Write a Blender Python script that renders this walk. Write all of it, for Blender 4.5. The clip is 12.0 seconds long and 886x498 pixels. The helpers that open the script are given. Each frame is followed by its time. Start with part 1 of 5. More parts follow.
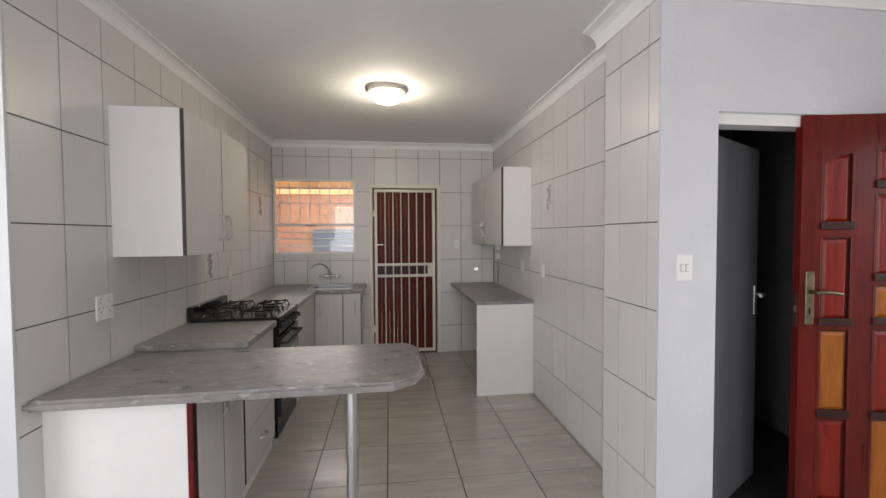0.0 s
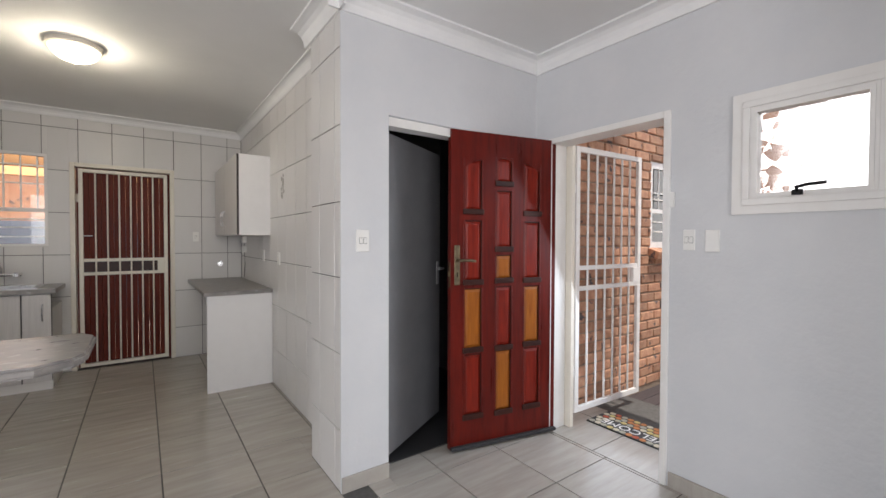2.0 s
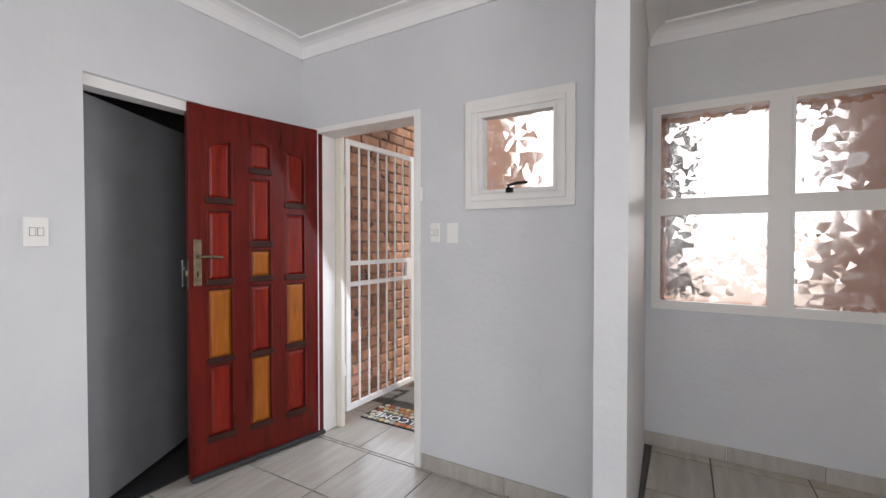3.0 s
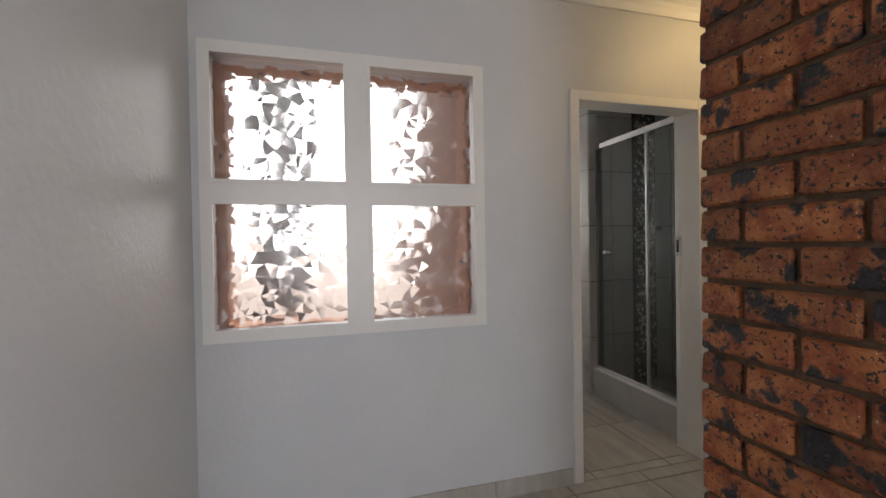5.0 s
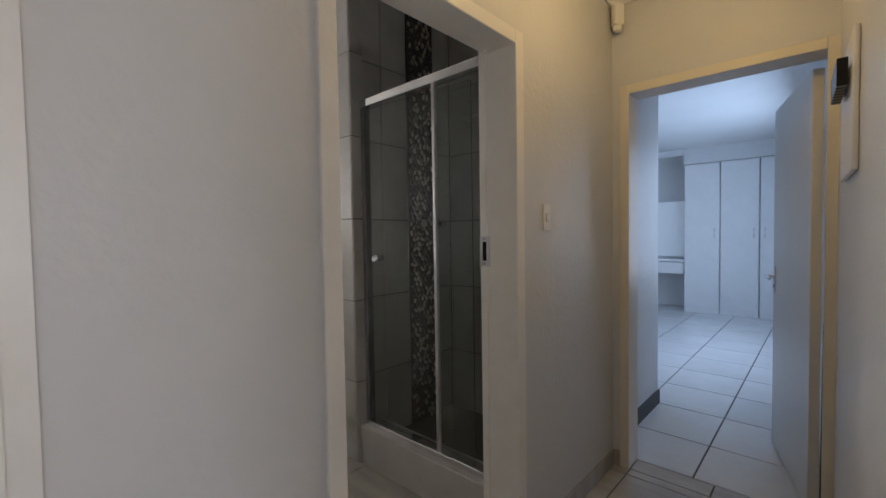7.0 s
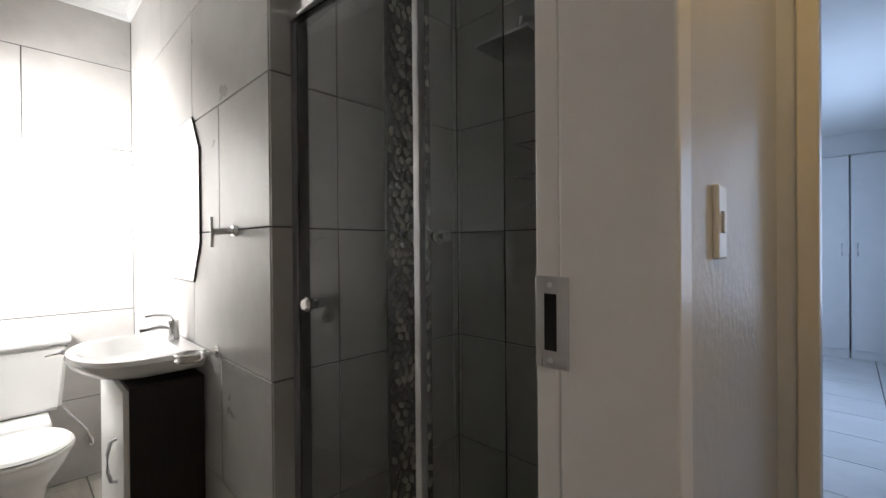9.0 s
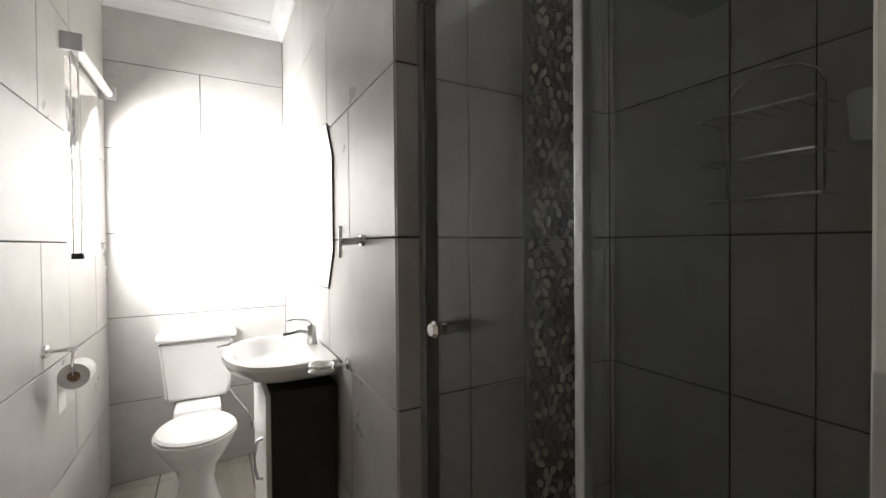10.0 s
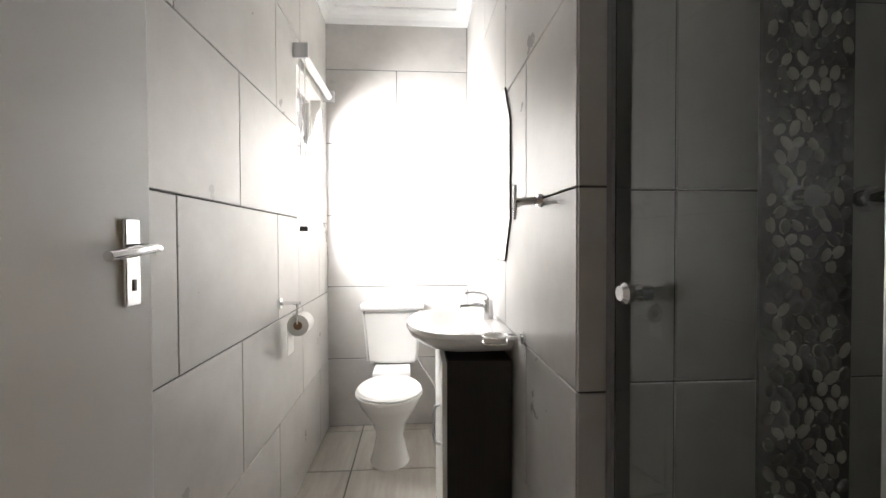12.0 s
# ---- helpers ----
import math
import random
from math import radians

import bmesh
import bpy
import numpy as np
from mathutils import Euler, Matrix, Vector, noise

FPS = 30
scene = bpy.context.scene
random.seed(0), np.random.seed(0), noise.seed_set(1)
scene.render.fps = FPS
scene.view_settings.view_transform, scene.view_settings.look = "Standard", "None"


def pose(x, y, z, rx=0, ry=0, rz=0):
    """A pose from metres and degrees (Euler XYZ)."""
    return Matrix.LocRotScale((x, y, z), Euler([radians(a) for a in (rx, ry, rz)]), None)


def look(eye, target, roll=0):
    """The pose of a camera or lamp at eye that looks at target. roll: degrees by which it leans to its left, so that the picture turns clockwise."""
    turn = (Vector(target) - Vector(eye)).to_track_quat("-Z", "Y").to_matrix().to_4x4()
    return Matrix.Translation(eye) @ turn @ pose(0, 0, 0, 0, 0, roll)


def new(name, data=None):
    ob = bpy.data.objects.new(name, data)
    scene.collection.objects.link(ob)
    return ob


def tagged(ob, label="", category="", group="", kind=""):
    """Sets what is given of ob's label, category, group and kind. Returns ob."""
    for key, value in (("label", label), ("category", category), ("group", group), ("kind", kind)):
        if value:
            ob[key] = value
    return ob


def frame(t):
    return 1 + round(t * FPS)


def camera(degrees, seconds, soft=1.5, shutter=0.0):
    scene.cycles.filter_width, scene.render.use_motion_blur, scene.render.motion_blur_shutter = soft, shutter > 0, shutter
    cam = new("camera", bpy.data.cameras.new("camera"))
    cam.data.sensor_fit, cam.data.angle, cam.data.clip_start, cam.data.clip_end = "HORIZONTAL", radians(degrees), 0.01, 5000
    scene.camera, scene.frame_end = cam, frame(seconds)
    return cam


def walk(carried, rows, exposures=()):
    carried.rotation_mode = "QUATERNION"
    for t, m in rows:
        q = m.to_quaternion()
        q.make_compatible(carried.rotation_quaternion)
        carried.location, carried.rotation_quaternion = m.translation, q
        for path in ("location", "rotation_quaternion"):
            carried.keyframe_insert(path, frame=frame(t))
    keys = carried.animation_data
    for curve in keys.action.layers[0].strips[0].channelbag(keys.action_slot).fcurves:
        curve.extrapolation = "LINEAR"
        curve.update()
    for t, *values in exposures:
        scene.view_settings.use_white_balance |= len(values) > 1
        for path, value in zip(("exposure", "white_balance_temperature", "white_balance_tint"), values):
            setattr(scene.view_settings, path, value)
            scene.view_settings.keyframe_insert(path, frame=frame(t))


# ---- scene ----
cam = camera(93.3, 12.0, soft=1.5)
# seconds, eye, target, roll
PATH = [
    (0, (-1.157, -1.714, 1.487), (-0.901, 0.268, 1.42), -0.3),
    (0.5, (-1.077, -1.773, 1.452), (-0.677, 0.186, 1.392), 0.1),
    (1, (-0.992, -1.857, 1.428), (-0.39, 0.05, 1.372), 0.2),
    (1.5, (-0.912, -1.961, 1.386), (-0.046, -0.158, 1.339), 0.2),
    (2, (-0.808, -2.078, 1.339), (0.358, -0.454, 1.297), 0.2),
    (2.5, (-0.692, -2.163, 1.296), (0.789, -0.818, 1.267), 0.2),
    (3, (-0.488, -2.256, 1.295), (1.244, -1.257, 1.26), 0.0),
    (3.5, (-0.321, -2.318, 1.249), (1.601, -1.764, 1.245), 0.1),
    (3.7, (-0.238, -2.36, 1.221), (1.725, -1.977, 1.241), -0.2),
    (5.5, (0.837, -2.705, 1.301), (2.665, -3.514, 1.237), -0.6),
    (6, (1.102, -2.887, 1.313), (2.798, -3.944, 1.237), -0.5),
    (6.5, (1.385, -3.059, 1.312), (2.904, -4.358, 1.242), -1.0),
    (7, (1.597, -3.28, 1.308), (2.946, -4.755, 1.239), -0.9),
    (7.2, (1.688, -3.38, 1.306), (2.992, -4.895, 1.244), -0.9),
    (8.8, (2.276, -4.085, 1.343), (3.588, -5.594, 1.326), -0.3),
    (9, (2.328, -4.14, 1.34), (3.718, -5.578, 1.329), -0.5),
    (9.5, (2.441, -4.214, 1.376), (4.018, -5.444, 1.353), -0.5),
    (10, (2.528, -4.256, 1.387), (4.283, -5.215, 1.361), -0.5),
    (10.5, (2.577, -4.29, 1.379), (4.449, -4.996, 1.354), -0.4),
    (11, (2.613, -4.303, 1.35), (4.556, -4.775, 1.325), -0.2),
    (11.5, (2.634, -4.313, 1.318), (4.616, -4.582, 1.284), -0.3),
    (12, (2.643, -4.317, 1.283), (4.639, -4.447, 1.245), -0.2),
]
walk(cam, [(t, look(eye, target, roll)) for t, eye, target, roll in PATH],
     exposures=[(0.0, 0.05), (3.5, 0.0), (9.5, 0.0), (11.5, 0.25), (12.0, 0.25)])

# ---------------------------------------------------------------- light
world = bpy.data.worlds.new("sky")
scene.world = world
world.use_nodes = True
sky = world.node_tree.nodes.new("ShaderNodeTexSky")
sky.sky_type, sky.sun_disc = "NISHITA", False
sky.sun_elevation, sky.sun_rotation = radians(70), radians(165)
world.node_tree.links.new(sky.outputs[0], world.node_tree.nodes["Background"].inputs[0])
world.node_tree.nodes["Background"].inputs[1].default_value = 0.15


def lamp(name, kind, m, energy, colour=(1, 1, 1), size=1.0, size_y=None):
    data = bpy.data.lights.new(name, kind)
    data.energy, data.color = energy, colour
    if kind == "AREA":
        data.shape, data.size, data.size_y = "RECTANGLE", size, size_y or size
    elif kind == "SUN":
        data.angle = radians(0.6)
    else:
        data.shadow_soft_size = size
    ob = new(name, data)
    ob.matrix_world = m
    return ob


SUN_WAY = Vector((0.25 * math.cos(radians(70)), -0.97 * math.cos(radians(70)), math.sin(radians(70))))
lamp("sun", "SUN", look(SUN_WAY * 20, (0, 0, 0)), 3.6, (1.0, 0.95, 0.88))
# added area lamps stand in for sky light at openings; lounge windows are unseen
lamp("lounge_window_light", "AREA", look((-1.6, -5.52, 1.45), (-1.6, 0, 1.3)), 92, (0.96, 0.955, 1.0), 3.0, 2.0)
lamp("lounge_side_light", "AREA", look((-4.45, -2.6, 1.45), (0, -2.4, 1.3)), 76, (0.96, 0.955, 1.0), 2.6, 1.9)
# fill lamp added just below the opaque yard roof to brighten yard and kitchen
lamp("yard_fill_light", "AREA", look((-1.6, 5.4, 2.57), (-1.6, 5.15, 0)), 340, (0.97, 0.98, 1.0), 3.6, 3.2)
bath_sky = lamp("bathroom_window_light", "AREA", look((5.13, -3.66, 1.77), (5.52, -4.68, 1.42)), 52, (1, 1, 1), 0.46, 0.74)
bath_sky.data.spread = radians(138)
lamp("bedroom_window_light", "AREA", look((1.72, -8.6, 1.5), (4, -8.6, 1.3)), 42, (0.48, 0.67, 1.0), 2.0, 1.4)
lamp("front_door_light", "AREA", look((1.72, -0.54, 1.1), (0.2, -0.9, 0.3)), 9, (0.80, 0.88, 1.0), 0.7, 1.9)
# ceiling lamps
lamp("kitchen_bulb", "POINT", pose(-1.16, 1.6, 2.46), 12, (1.0, 0.89, 0.70), 0.07)
lamp("passage_bulb", "POINT", pose(1.96, -4.75, 2.46), 5.4, (1.0, 0.64, 0.23), 0.07)


# ---------------------------------------------------------------- materials
def material(name, base, rough=0.5, metal=0.0, second=None, scale=6.0, stretch=(1, 1, 1), amount=0.5, bump=0.0, bump_scale=60.0, piece=0.0, fine=0.0,
             lo=0.35, hi=0.65, coat=0.0, alpha=1.0, transmission=0.0, emit=0.0, spots=None, spot_scale=40.0, spot_at=0.62, flecks=None, pale=None, gloss=0.5):
    m = bpy.data.materials.new(name)
    m.use_nodes = True
    n, l = m.node_tree.nodes, m.node_tree.links
    b = n["Principled BSDF"]
    b.inputs["Roughness"].default_value = rough
    b.inputs["Metallic"].default_value = metal
    b.inputs["Coat Weight"].default_value = coat
    b.inputs["Specular IOR Level"].default_value = gloss
    b.inputs["Transmission Weight"].default_value = transmission
    b.inputs["Base Color"].default_value = (*base, 1)
    if emit:
        b.inputs["Emission Color"].default_value = (*base, 1)
        b.inputs["Emission Strength"].default_value = emit
    coord = n.new("ShaderNodeTexCoord")
    mapping = n.new("ShaderNodeMapping")
    l.new(coord.outputs["Object"], mapping.inputs[0])
    mapping.inputs["Scale"].default_value = stretch
    vector = mapping.outputs[0]
    info = None
    if piece:
        info = n.new("ShaderNodeObjectInfo")
        mul = n.new("ShaderNodeVectorMath")
        mul.operation = "MULTIPLY_ADD"
        l.new(info.outputs["Random"], mul.inputs[0])
        mul.inputs[1].default_value = (37, 53, 71)
        l.new(vector, mul.inputs[2])
        vector = mul.outputs[0]
    out = None
    if second:
        tex = n.new("ShaderNodeTexNoise")
        l.new(vector, tex.inputs["Vector"])
        tex.inputs["Scale"].default_value, tex.inputs["Detail"].default_value = scale, 6
        tex.inputs["Roughness"].default_value = 0.62
        ramp = n.new("ShaderNodeValToRGB")
        ramp.color_ramp.elements[0].position, ramp.color_ramp.elements[1].position = lo, hi
        ramp.color_ramp.elements[0].color, ramp.color_ramp.elements[1].color = (*base, 1), (*second, 1)
        l.new(tex.outputs["Fac"], ramp.inputs[0])
        out = ramp.outputs[0]
        if spots:
            t2 = n.new("ShaderNodeTexNoise")
            l.new(vector, t2.inputs["Vector"])
            t2.inputs["Scale"].default_value, t2.inputs["Detail"].default_value = spot_scale, 4
            r2 = n.new("ShaderNodeValToRGB")
            r2.color_ramp.elements[0].position, r2.color_ramp.elements[1].position = spot_at, spot_at + 0.05
            l.new(t2.outputs["Fac"], r2.inputs[0])
            mix = n.new("ShaderNodeMixRGB")
            l.new(r2.outputs[0], mix.inputs[0])
            l.new(out, mix.inputs[1])
            mix.inputs[2].default_value = (*spots, 1)
            out = mix.outputs[0]
        for colour, size, level in ((flecks, 95.0, 0.60), (pale, 150.0, 0.70)):
            if colour:
                t4, r4, m4 = n.new("ShaderNodeTexNoise"), n.new("ShaderNodeValToRGB"), n.new("ShaderNodeMixRGB")
                l.new(vector, t4.inputs["Vector"])
                t4.inputs["Scale"].default_value, t4.inputs["Detail"].default_value = size, 2
                r4.color_ramp.elements[0].position, r4.color_ramp.elements[1].position = level, level + 0.04
                l.new(t4.outputs["Fac"], r4.inputs[0])
                l.new(r4.outputs[0], m4.inputs[0])
                l.new(out, m4.inputs[1])
                m4.inputs[2].default_value = (*colour, 1)
                out = m4.outputs[0]
        if piece:
            hsv = n.new("ShaderNodeHueSaturation")
            rng = n.new("ShaderNodeMapRange")
            l.new(info.outputs["Random"], rng.inputs[0])
            rng.inputs[3].default_value, rng.inputs[4].default_value = 1 - piece, 1 + piece
            l.new(rng.outputs[0], hsv.inputs["Value"])
            l.new(out, hsv.inputs["Color"])
            out = hsv.outputs[0]
        l.new(out, b.inputs["Base Color"])
        rr = n.new("ShaderNodeMapRange")
        l.new(tex.outputs["Fac"], rr.inputs[0])
        rr.inputs[3].default_value, rr.inputs[4].default_value = max(0.02, rough - 0.08), min(1, rough + 0.08)
        l.new(rr.outputs[0], b.inputs["Roughness"])
    if bump:
        t3 = n.new("ShaderNodeTexNoise")
        l.new(vector, t3.inputs["Vector"])
        t3.inputs["Scale"].default_value, t3.inputs["Detail"].default_value = bump_scale, 5
        bp = n.new("ShaderNodeBump")
        bp.inputs["Strength"].default_value, bp.inputs["Distance"].default_value = bump, 0.01
        l.new(t3.outputs["Fac"], bp.inputs["Height"])
        l.new(bp.outputs[0], b.inputs["Normal"])
    return m


def glass(name, tint=(0.9, 0.95, 0.94), rough=0.0, leaf=0.0, ior=1.45):
    m = bpy.data.materials.new(name)
    m.use_nodes = True
    n, l = m.node_tree.nodes, m.node_tree.links
    b = n["Principled BSDF"]
    b.inputs["Base Color"].default_value = (*tint, 1)
    b.inputs["Roughness"].default_value = rough
    b.inputs["Transmission Weight"].default_value = 1.0
    b.inputs["IOR"].default_value = ior
    if leaf:
        # star-shaped leaves pressed into the pane: every blade tilts its own way
        coord = n.new("ShaderNodeTexCoord")
        sep = n.new("ShaderNodeSeparateXYZ")
        l.new(coord.outputs["Object"], sep.inputs[0])

        def calc(kind, a, b_in, c_in=None):
            nd = n.new("ShaderNodeMath")
            nd.operation = kind
            for socket, value in zip(nd.inputs, (a, b_in, c_in)):
                if value is None:
                    continue
                if isinstance(value, (int, float)):
                    socket.default_value = value
                else:
                    l.new(value, socket)
            return nd.outputs[0]

        flat = n.new("ShaderNodeCombineXYZ")
        l.new(calc("ADD", sep.outputs[0], sep.outputs[1]), flat.inputs[0])
        l.new(sep.outputs[2], flat.inputs[1])
        cell = n.new("ShaderNodeTexVoronoi")
        cell.voronoi_dimensions = "2D"
        cell.inputs["Scale"].default_value = 12.0
        l.new(flat.outputs[0], cell.inputs["Vector"])
        away = n.new("ShaderNodeVectorMath")
        away.operation = "SUBTRACT"
        l.new(flat.outputs[0], away.inputs[0])
        l.new(cell.outputs["Position"], away.inputs[1])
        ax = n.new("ShaderNodeSeparateXYZ")
        l.new(away.outputs[0], ax.inputs[0])
        dist = n.new("ShaderNodeVectorMath")
        dist.operation = "LENGTH"
        l.new(away.outputs[0], dist.inputs[0])
        hue = n.new("ShaderNodeSeparateColor")
        l.new(cell.outputs["Color"], hue.inputs[0])
        angle = calc("MULTIPLY_ADD", calc("ARCTAN2", ax.outputs[1], ax.outputs[0]), 8 / (2 * math.pi), calc("MULTIPLY", hue.outputs[0], 5.0))
        # blades bend a little outwards
        angle = calc("MULTIPLY_ADD", dist.outputs["Value"], 6.0, angle)
        blade = calc("FLOOR", angle, 0.0)
        key = n.new("ShaderNodeCombineXYZ")
        l.new(blade, key.inputs[0])
        l.new(calc("MULTIPLY", hue.outputs[1], 97.0), key.inputs[1])
        toss = n.new("ShaderNodeTexWhiteNoise")
        toss.noise_dimensions = "2D"
        l.new(key.outputs[0], toss.inputs["Vector"])
        tilt = n.new("ShaderNodeVectorMath")
        tilt.operation = "MULTIPLY_ADD"
        l.new(toss.outputs["Color"], tilt.inputs[0])
        tilt.inputs[1].default_value = (leaf, leaf, leaf)
        tilt.inputs[2].default_value = (-leaf / 2, -leaf / 2, -leaf / 2)
        geo_n = n.new("ShaderNodeNewGeometry")
        total = n.new("ShaderNodeVectorMath")
        total.operation = "ADD"
        l.new(geo_n.outputs["Normal"], total.inputs[0])
        l.new(tilt.outputs[0], total.inputs[1])
        unit = n.new("ShaderNodeVectorMath")
        unit.operation = "NORMALIZE"
        l.new(total.outputs[0], unit.inputs[0])
        l.new(unit.outputs[0], b.inputs["Normal"])
    return m


M = {}
M["plaster"] = material("grey_wall_paint", (0.62, 0.63, 0.645), 0.42, second=(0.66, 0.665, 0.675), scale=3, bump=0.22, bump_scale=38)
M["white_wall"] = material("white_wall_paint", (0.68, 0.68, 0.68), 0.45, second=(0.72, 0.72, 0.71), scale=3, bump=0.3, bump_scale=30)
M["ceiling"] = material("ceiling_paint", (0.78, 0.78, 0.77), 0.75, second=(0.81, 0.81, 0.80), scale=2, bump=0.05, bump_scale=8)
M["cornice"] = material("cornice_paint", (0.80, 0.80, 0.80), 0.6, second=(0.84, 0.84, 0.83), scale=5)
M["trim"] = material("white_gloss_trim", (0.80, 0.78, 0.75), 0.32, second=(0.83, 0.815, 0.79), scale=9, bump=0.06, bump_scale=50)
M["grout"] = material("grey_grout", (0.085, 0.08, 0.075), 0.9, second=(0.12, 0.115, 0.11), scale=30)
M["wall_tile"] = material("pale_grey_wall_tile", (0.645, 0.63, 0.61), 0.34, second=(0.67, 0.655, 0.64), scale=2.5, stretch=(2, 0.6, 1), piece=0.025, coat=0.0)
M["floor_tile"] = material("beige_floor_tile", (0.39, 0.36, 0.32), 0.24, second=(0.47, 0.44, 0.395), scale=3, stretch=(0.8, 6, 1), piece=0.05, coat=0.15)
M["bath_tile"] = material("stone_grey_bath_tile", (0.44, 0.425, 0.405), 0.3, second=(0.53, 0.51, 0.49), scale=3.2, piece=0.05, bump=0.02, bump_scale=30)
M["shower_tile"] = M["bath_tile"]
M["bed_tile"] = material("white_bedroom_tile", (0.66, 0.66, 0.66), 0.15, second=(0.72, 0.72, 0.72), scale=3, piece=0.04)
M["brick_face"] = material("burnt_orange_face_brick", (0.20, 0.042, 0.014), 0.55, second=(0.42, 0.155, 0.05), scale=16, piece=0.3, bump=0.9, bump_scale=110,
                           spots=(0.022, 0.021, 0.024), spot_scale=13, spot_at=0.555, flecks=(0.02, 0.015, 0.014), pale=(0.55, 0.42, 0.32))
M["mortar_dark"] = material("brown_mortar", (0.10, 0.065, 0.04), 0.95, second=(0.15, 0.10, 0.065), scale=40, bump=0.5, bump_scale=120)
M["brick_out"] = material("weathered_pink_orange_brick", (0.42, 0.20, 0.12), 0.8, second=(0.55, 0.32, 0.20), scale=16, piece=0.3, bump=0.4, bump_scale=70,
                          spots=(0.10, 0.08, 0.08), spot_scale=11, spot_at=0.63)
M["mortar_out"] = material("sand_mortar", (0.30, 0.22, 0.16), 0.95, second=(0.38, 0.29, 0.22), scale=40)
M["chrome"] = material("chrome", (0.82, 0.82, 0.83), 0.12, 1.0)
M["steel"] = material("brushed_steel", (0.58, 0.58, 0.60), 0.3, 1.0, second=(0.66, 0.66, 0.68), scale=40, stretch=(1, 1, 0.1))
M["brass"] = material("aged_brass", (0.26, 0.21, 0.13), 0.42, 1.0, second=(0.16, 0.13, 0.09), scale=30)
M["melamine"] = material("white_melamine_board", (0.76, 0.745, 0.73), 0.34, second=(0.78, 0.765, 0.75), scale=12)
M["unit_door"] = material("pale_textured_unit_door", (0.58, 0.56, 0.55), 0.4, second=(0.65, 0.63, 0.62), scale=7, stretch=(10, 10, 0.6))
M["dark_edge"] = material("dark_brown_edge_strip", (0.03, 0.02, 0.02), 0.4)
M["worktop"] = material("mottled_grey_laminate", (0.17, 0.165, 0.165), 0.3, second=(0.30, 0.275, 0.255), scale=16, stretch=(0.55, 1, 1), lo=0.32, hi=0.68, bump=0.01, spots=(0.34, 0.33, 0.32), spot_scale=30, spot_at=0.60)
M["black"] = material("black_enamel", (0.010, 0.010, 0.011), 0.25, gloss=0.3)
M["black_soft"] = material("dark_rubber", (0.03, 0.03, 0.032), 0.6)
M["dark_glass"] = material("oven_black_glass", (0.02, 0.02, 0.022), 0.06)
M["white_plastic"] = material("white_plastic", (0.82, 0.81, 0.78), 0.35)
M["porcelain"] = material("white_porcelain", (0.83, 0.82, 0.80), 0.1, coat=0.3)
M["red_wood"] = material("red_mahogany_stain", (0.075, 0.005, 0.003), 0.3, second=(0.14, 0.010, 0.005), scale=5, stretch=(5, 5, 0.5), bump=0.04, bump_scale=60, gloss=0.3)
M["back_door"] = material("dull_dark_red_door_paint", (0.085, 0.010, 0.004), 0.5, second=(0.14, 0.018, 0.007), scale=5, stretch=(8, 8, 0.6), gloss=0.2)
M["red_panel"] = material("bright_red_stained_panel", (0.13, 0.008, 0.004), 0.3, second=(0.24, 0.018, 0.007), scale=6, stretch=(6, 6, 0.6), gloss=0.3)
M["amber_panel"] = material("amber_stained_panel", (0.22, 0.055, 0.006), 0.32, second=(0.40, 0.13, 0.016), scale=5, stretch=(9, 9, 0.8), lo=0.25, hi=0.75, gloss=0.3)
M["dark_wood"] = material("dark_stain_and_groove_shade", (0.03, 0.010, 0.008), 0.4, second=(0.05, 0.016, 0.011), scale=12, gloss=0.25)
M["wenge"] = material("black_wenge_board", (0.014, 0.011, 0.010), 0.4, second=(0.024, 0.018, 0.016), scale=8, stretch=(14, 14, 0.7))
M["gate"] = material("white_painted_steel", (0.82, 0.80, 0.78), 0.35, second=(0.72, 0.68, 0.62), scale=18, lo=0.55, hi=0.8)
M["door_paint"] = material("pale_grey_gloss_door_paint", (0.72, 0.72, 0.72), 0.33, bump=0.05, bump_scale=45)
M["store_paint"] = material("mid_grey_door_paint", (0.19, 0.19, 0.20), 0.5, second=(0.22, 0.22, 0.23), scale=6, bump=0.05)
M["clear"] = glass("clear_glass", (0.95, 0.97, 0.97))
M["shower_glass"] = glass("grey_green_shower_glass", (0.82, 0.87, 0.86))
M["frosted"] = glass("leaf_pattern_frosted_glass", (0.95, 0.95, 0.96), 0.17, leaf=0.32)
M["pane_back"] = glass("smooth_obscured_glass", (0.97, 0.96, 0.97), 0.12)
M["mirror"] = material("mirror_silver", (0.88, 0.89, 0.89), 0.02, 1.0)
M["deck"] = material("dark_weathered_deck_board", (0.045, 0.034, 0.034), 0.75, second=(0.08, 0.062, 0.064), scale=8, stretch=(1, 12, 1), piece=0.25)
M["paving"] = material("sandy_paving", (0.58, 0.45, 0.36), 0.9, second=(0.48, 0.36, 0.28), scale=6, bump=0.2)
M["pebble"] = material("river_pebble", (0.16, 0.145, 0.13), 0.5, second=(0.40, 0.37, 0.31), scale=0.9, piece=0.4, lo=0.45, hi=0.55)
M["pebble_bed"] = material("dark_pebble_grout", (0.06, 0.058, 0.055), 0.9, second=(0.09, 0.085, 0.08), scale=30)
M["lamp_glass"] = material("lit_opal_glass", (1.0, 0.90, 0.70), 0.3, emit=3.0)
M["wardrobe"] = material("white_wardrobe_board", (0.74, 0.74, 0.74), 0.4, second=(0.77, 0.77, 0.77), scale=6)
M["roof_wood"] = material("orange_pine_beam", (0.45, 0.22, 0.08), 0.7, second=(0.55, 0.30, 0.12), scale=6, stretch=(1, 8, 8))
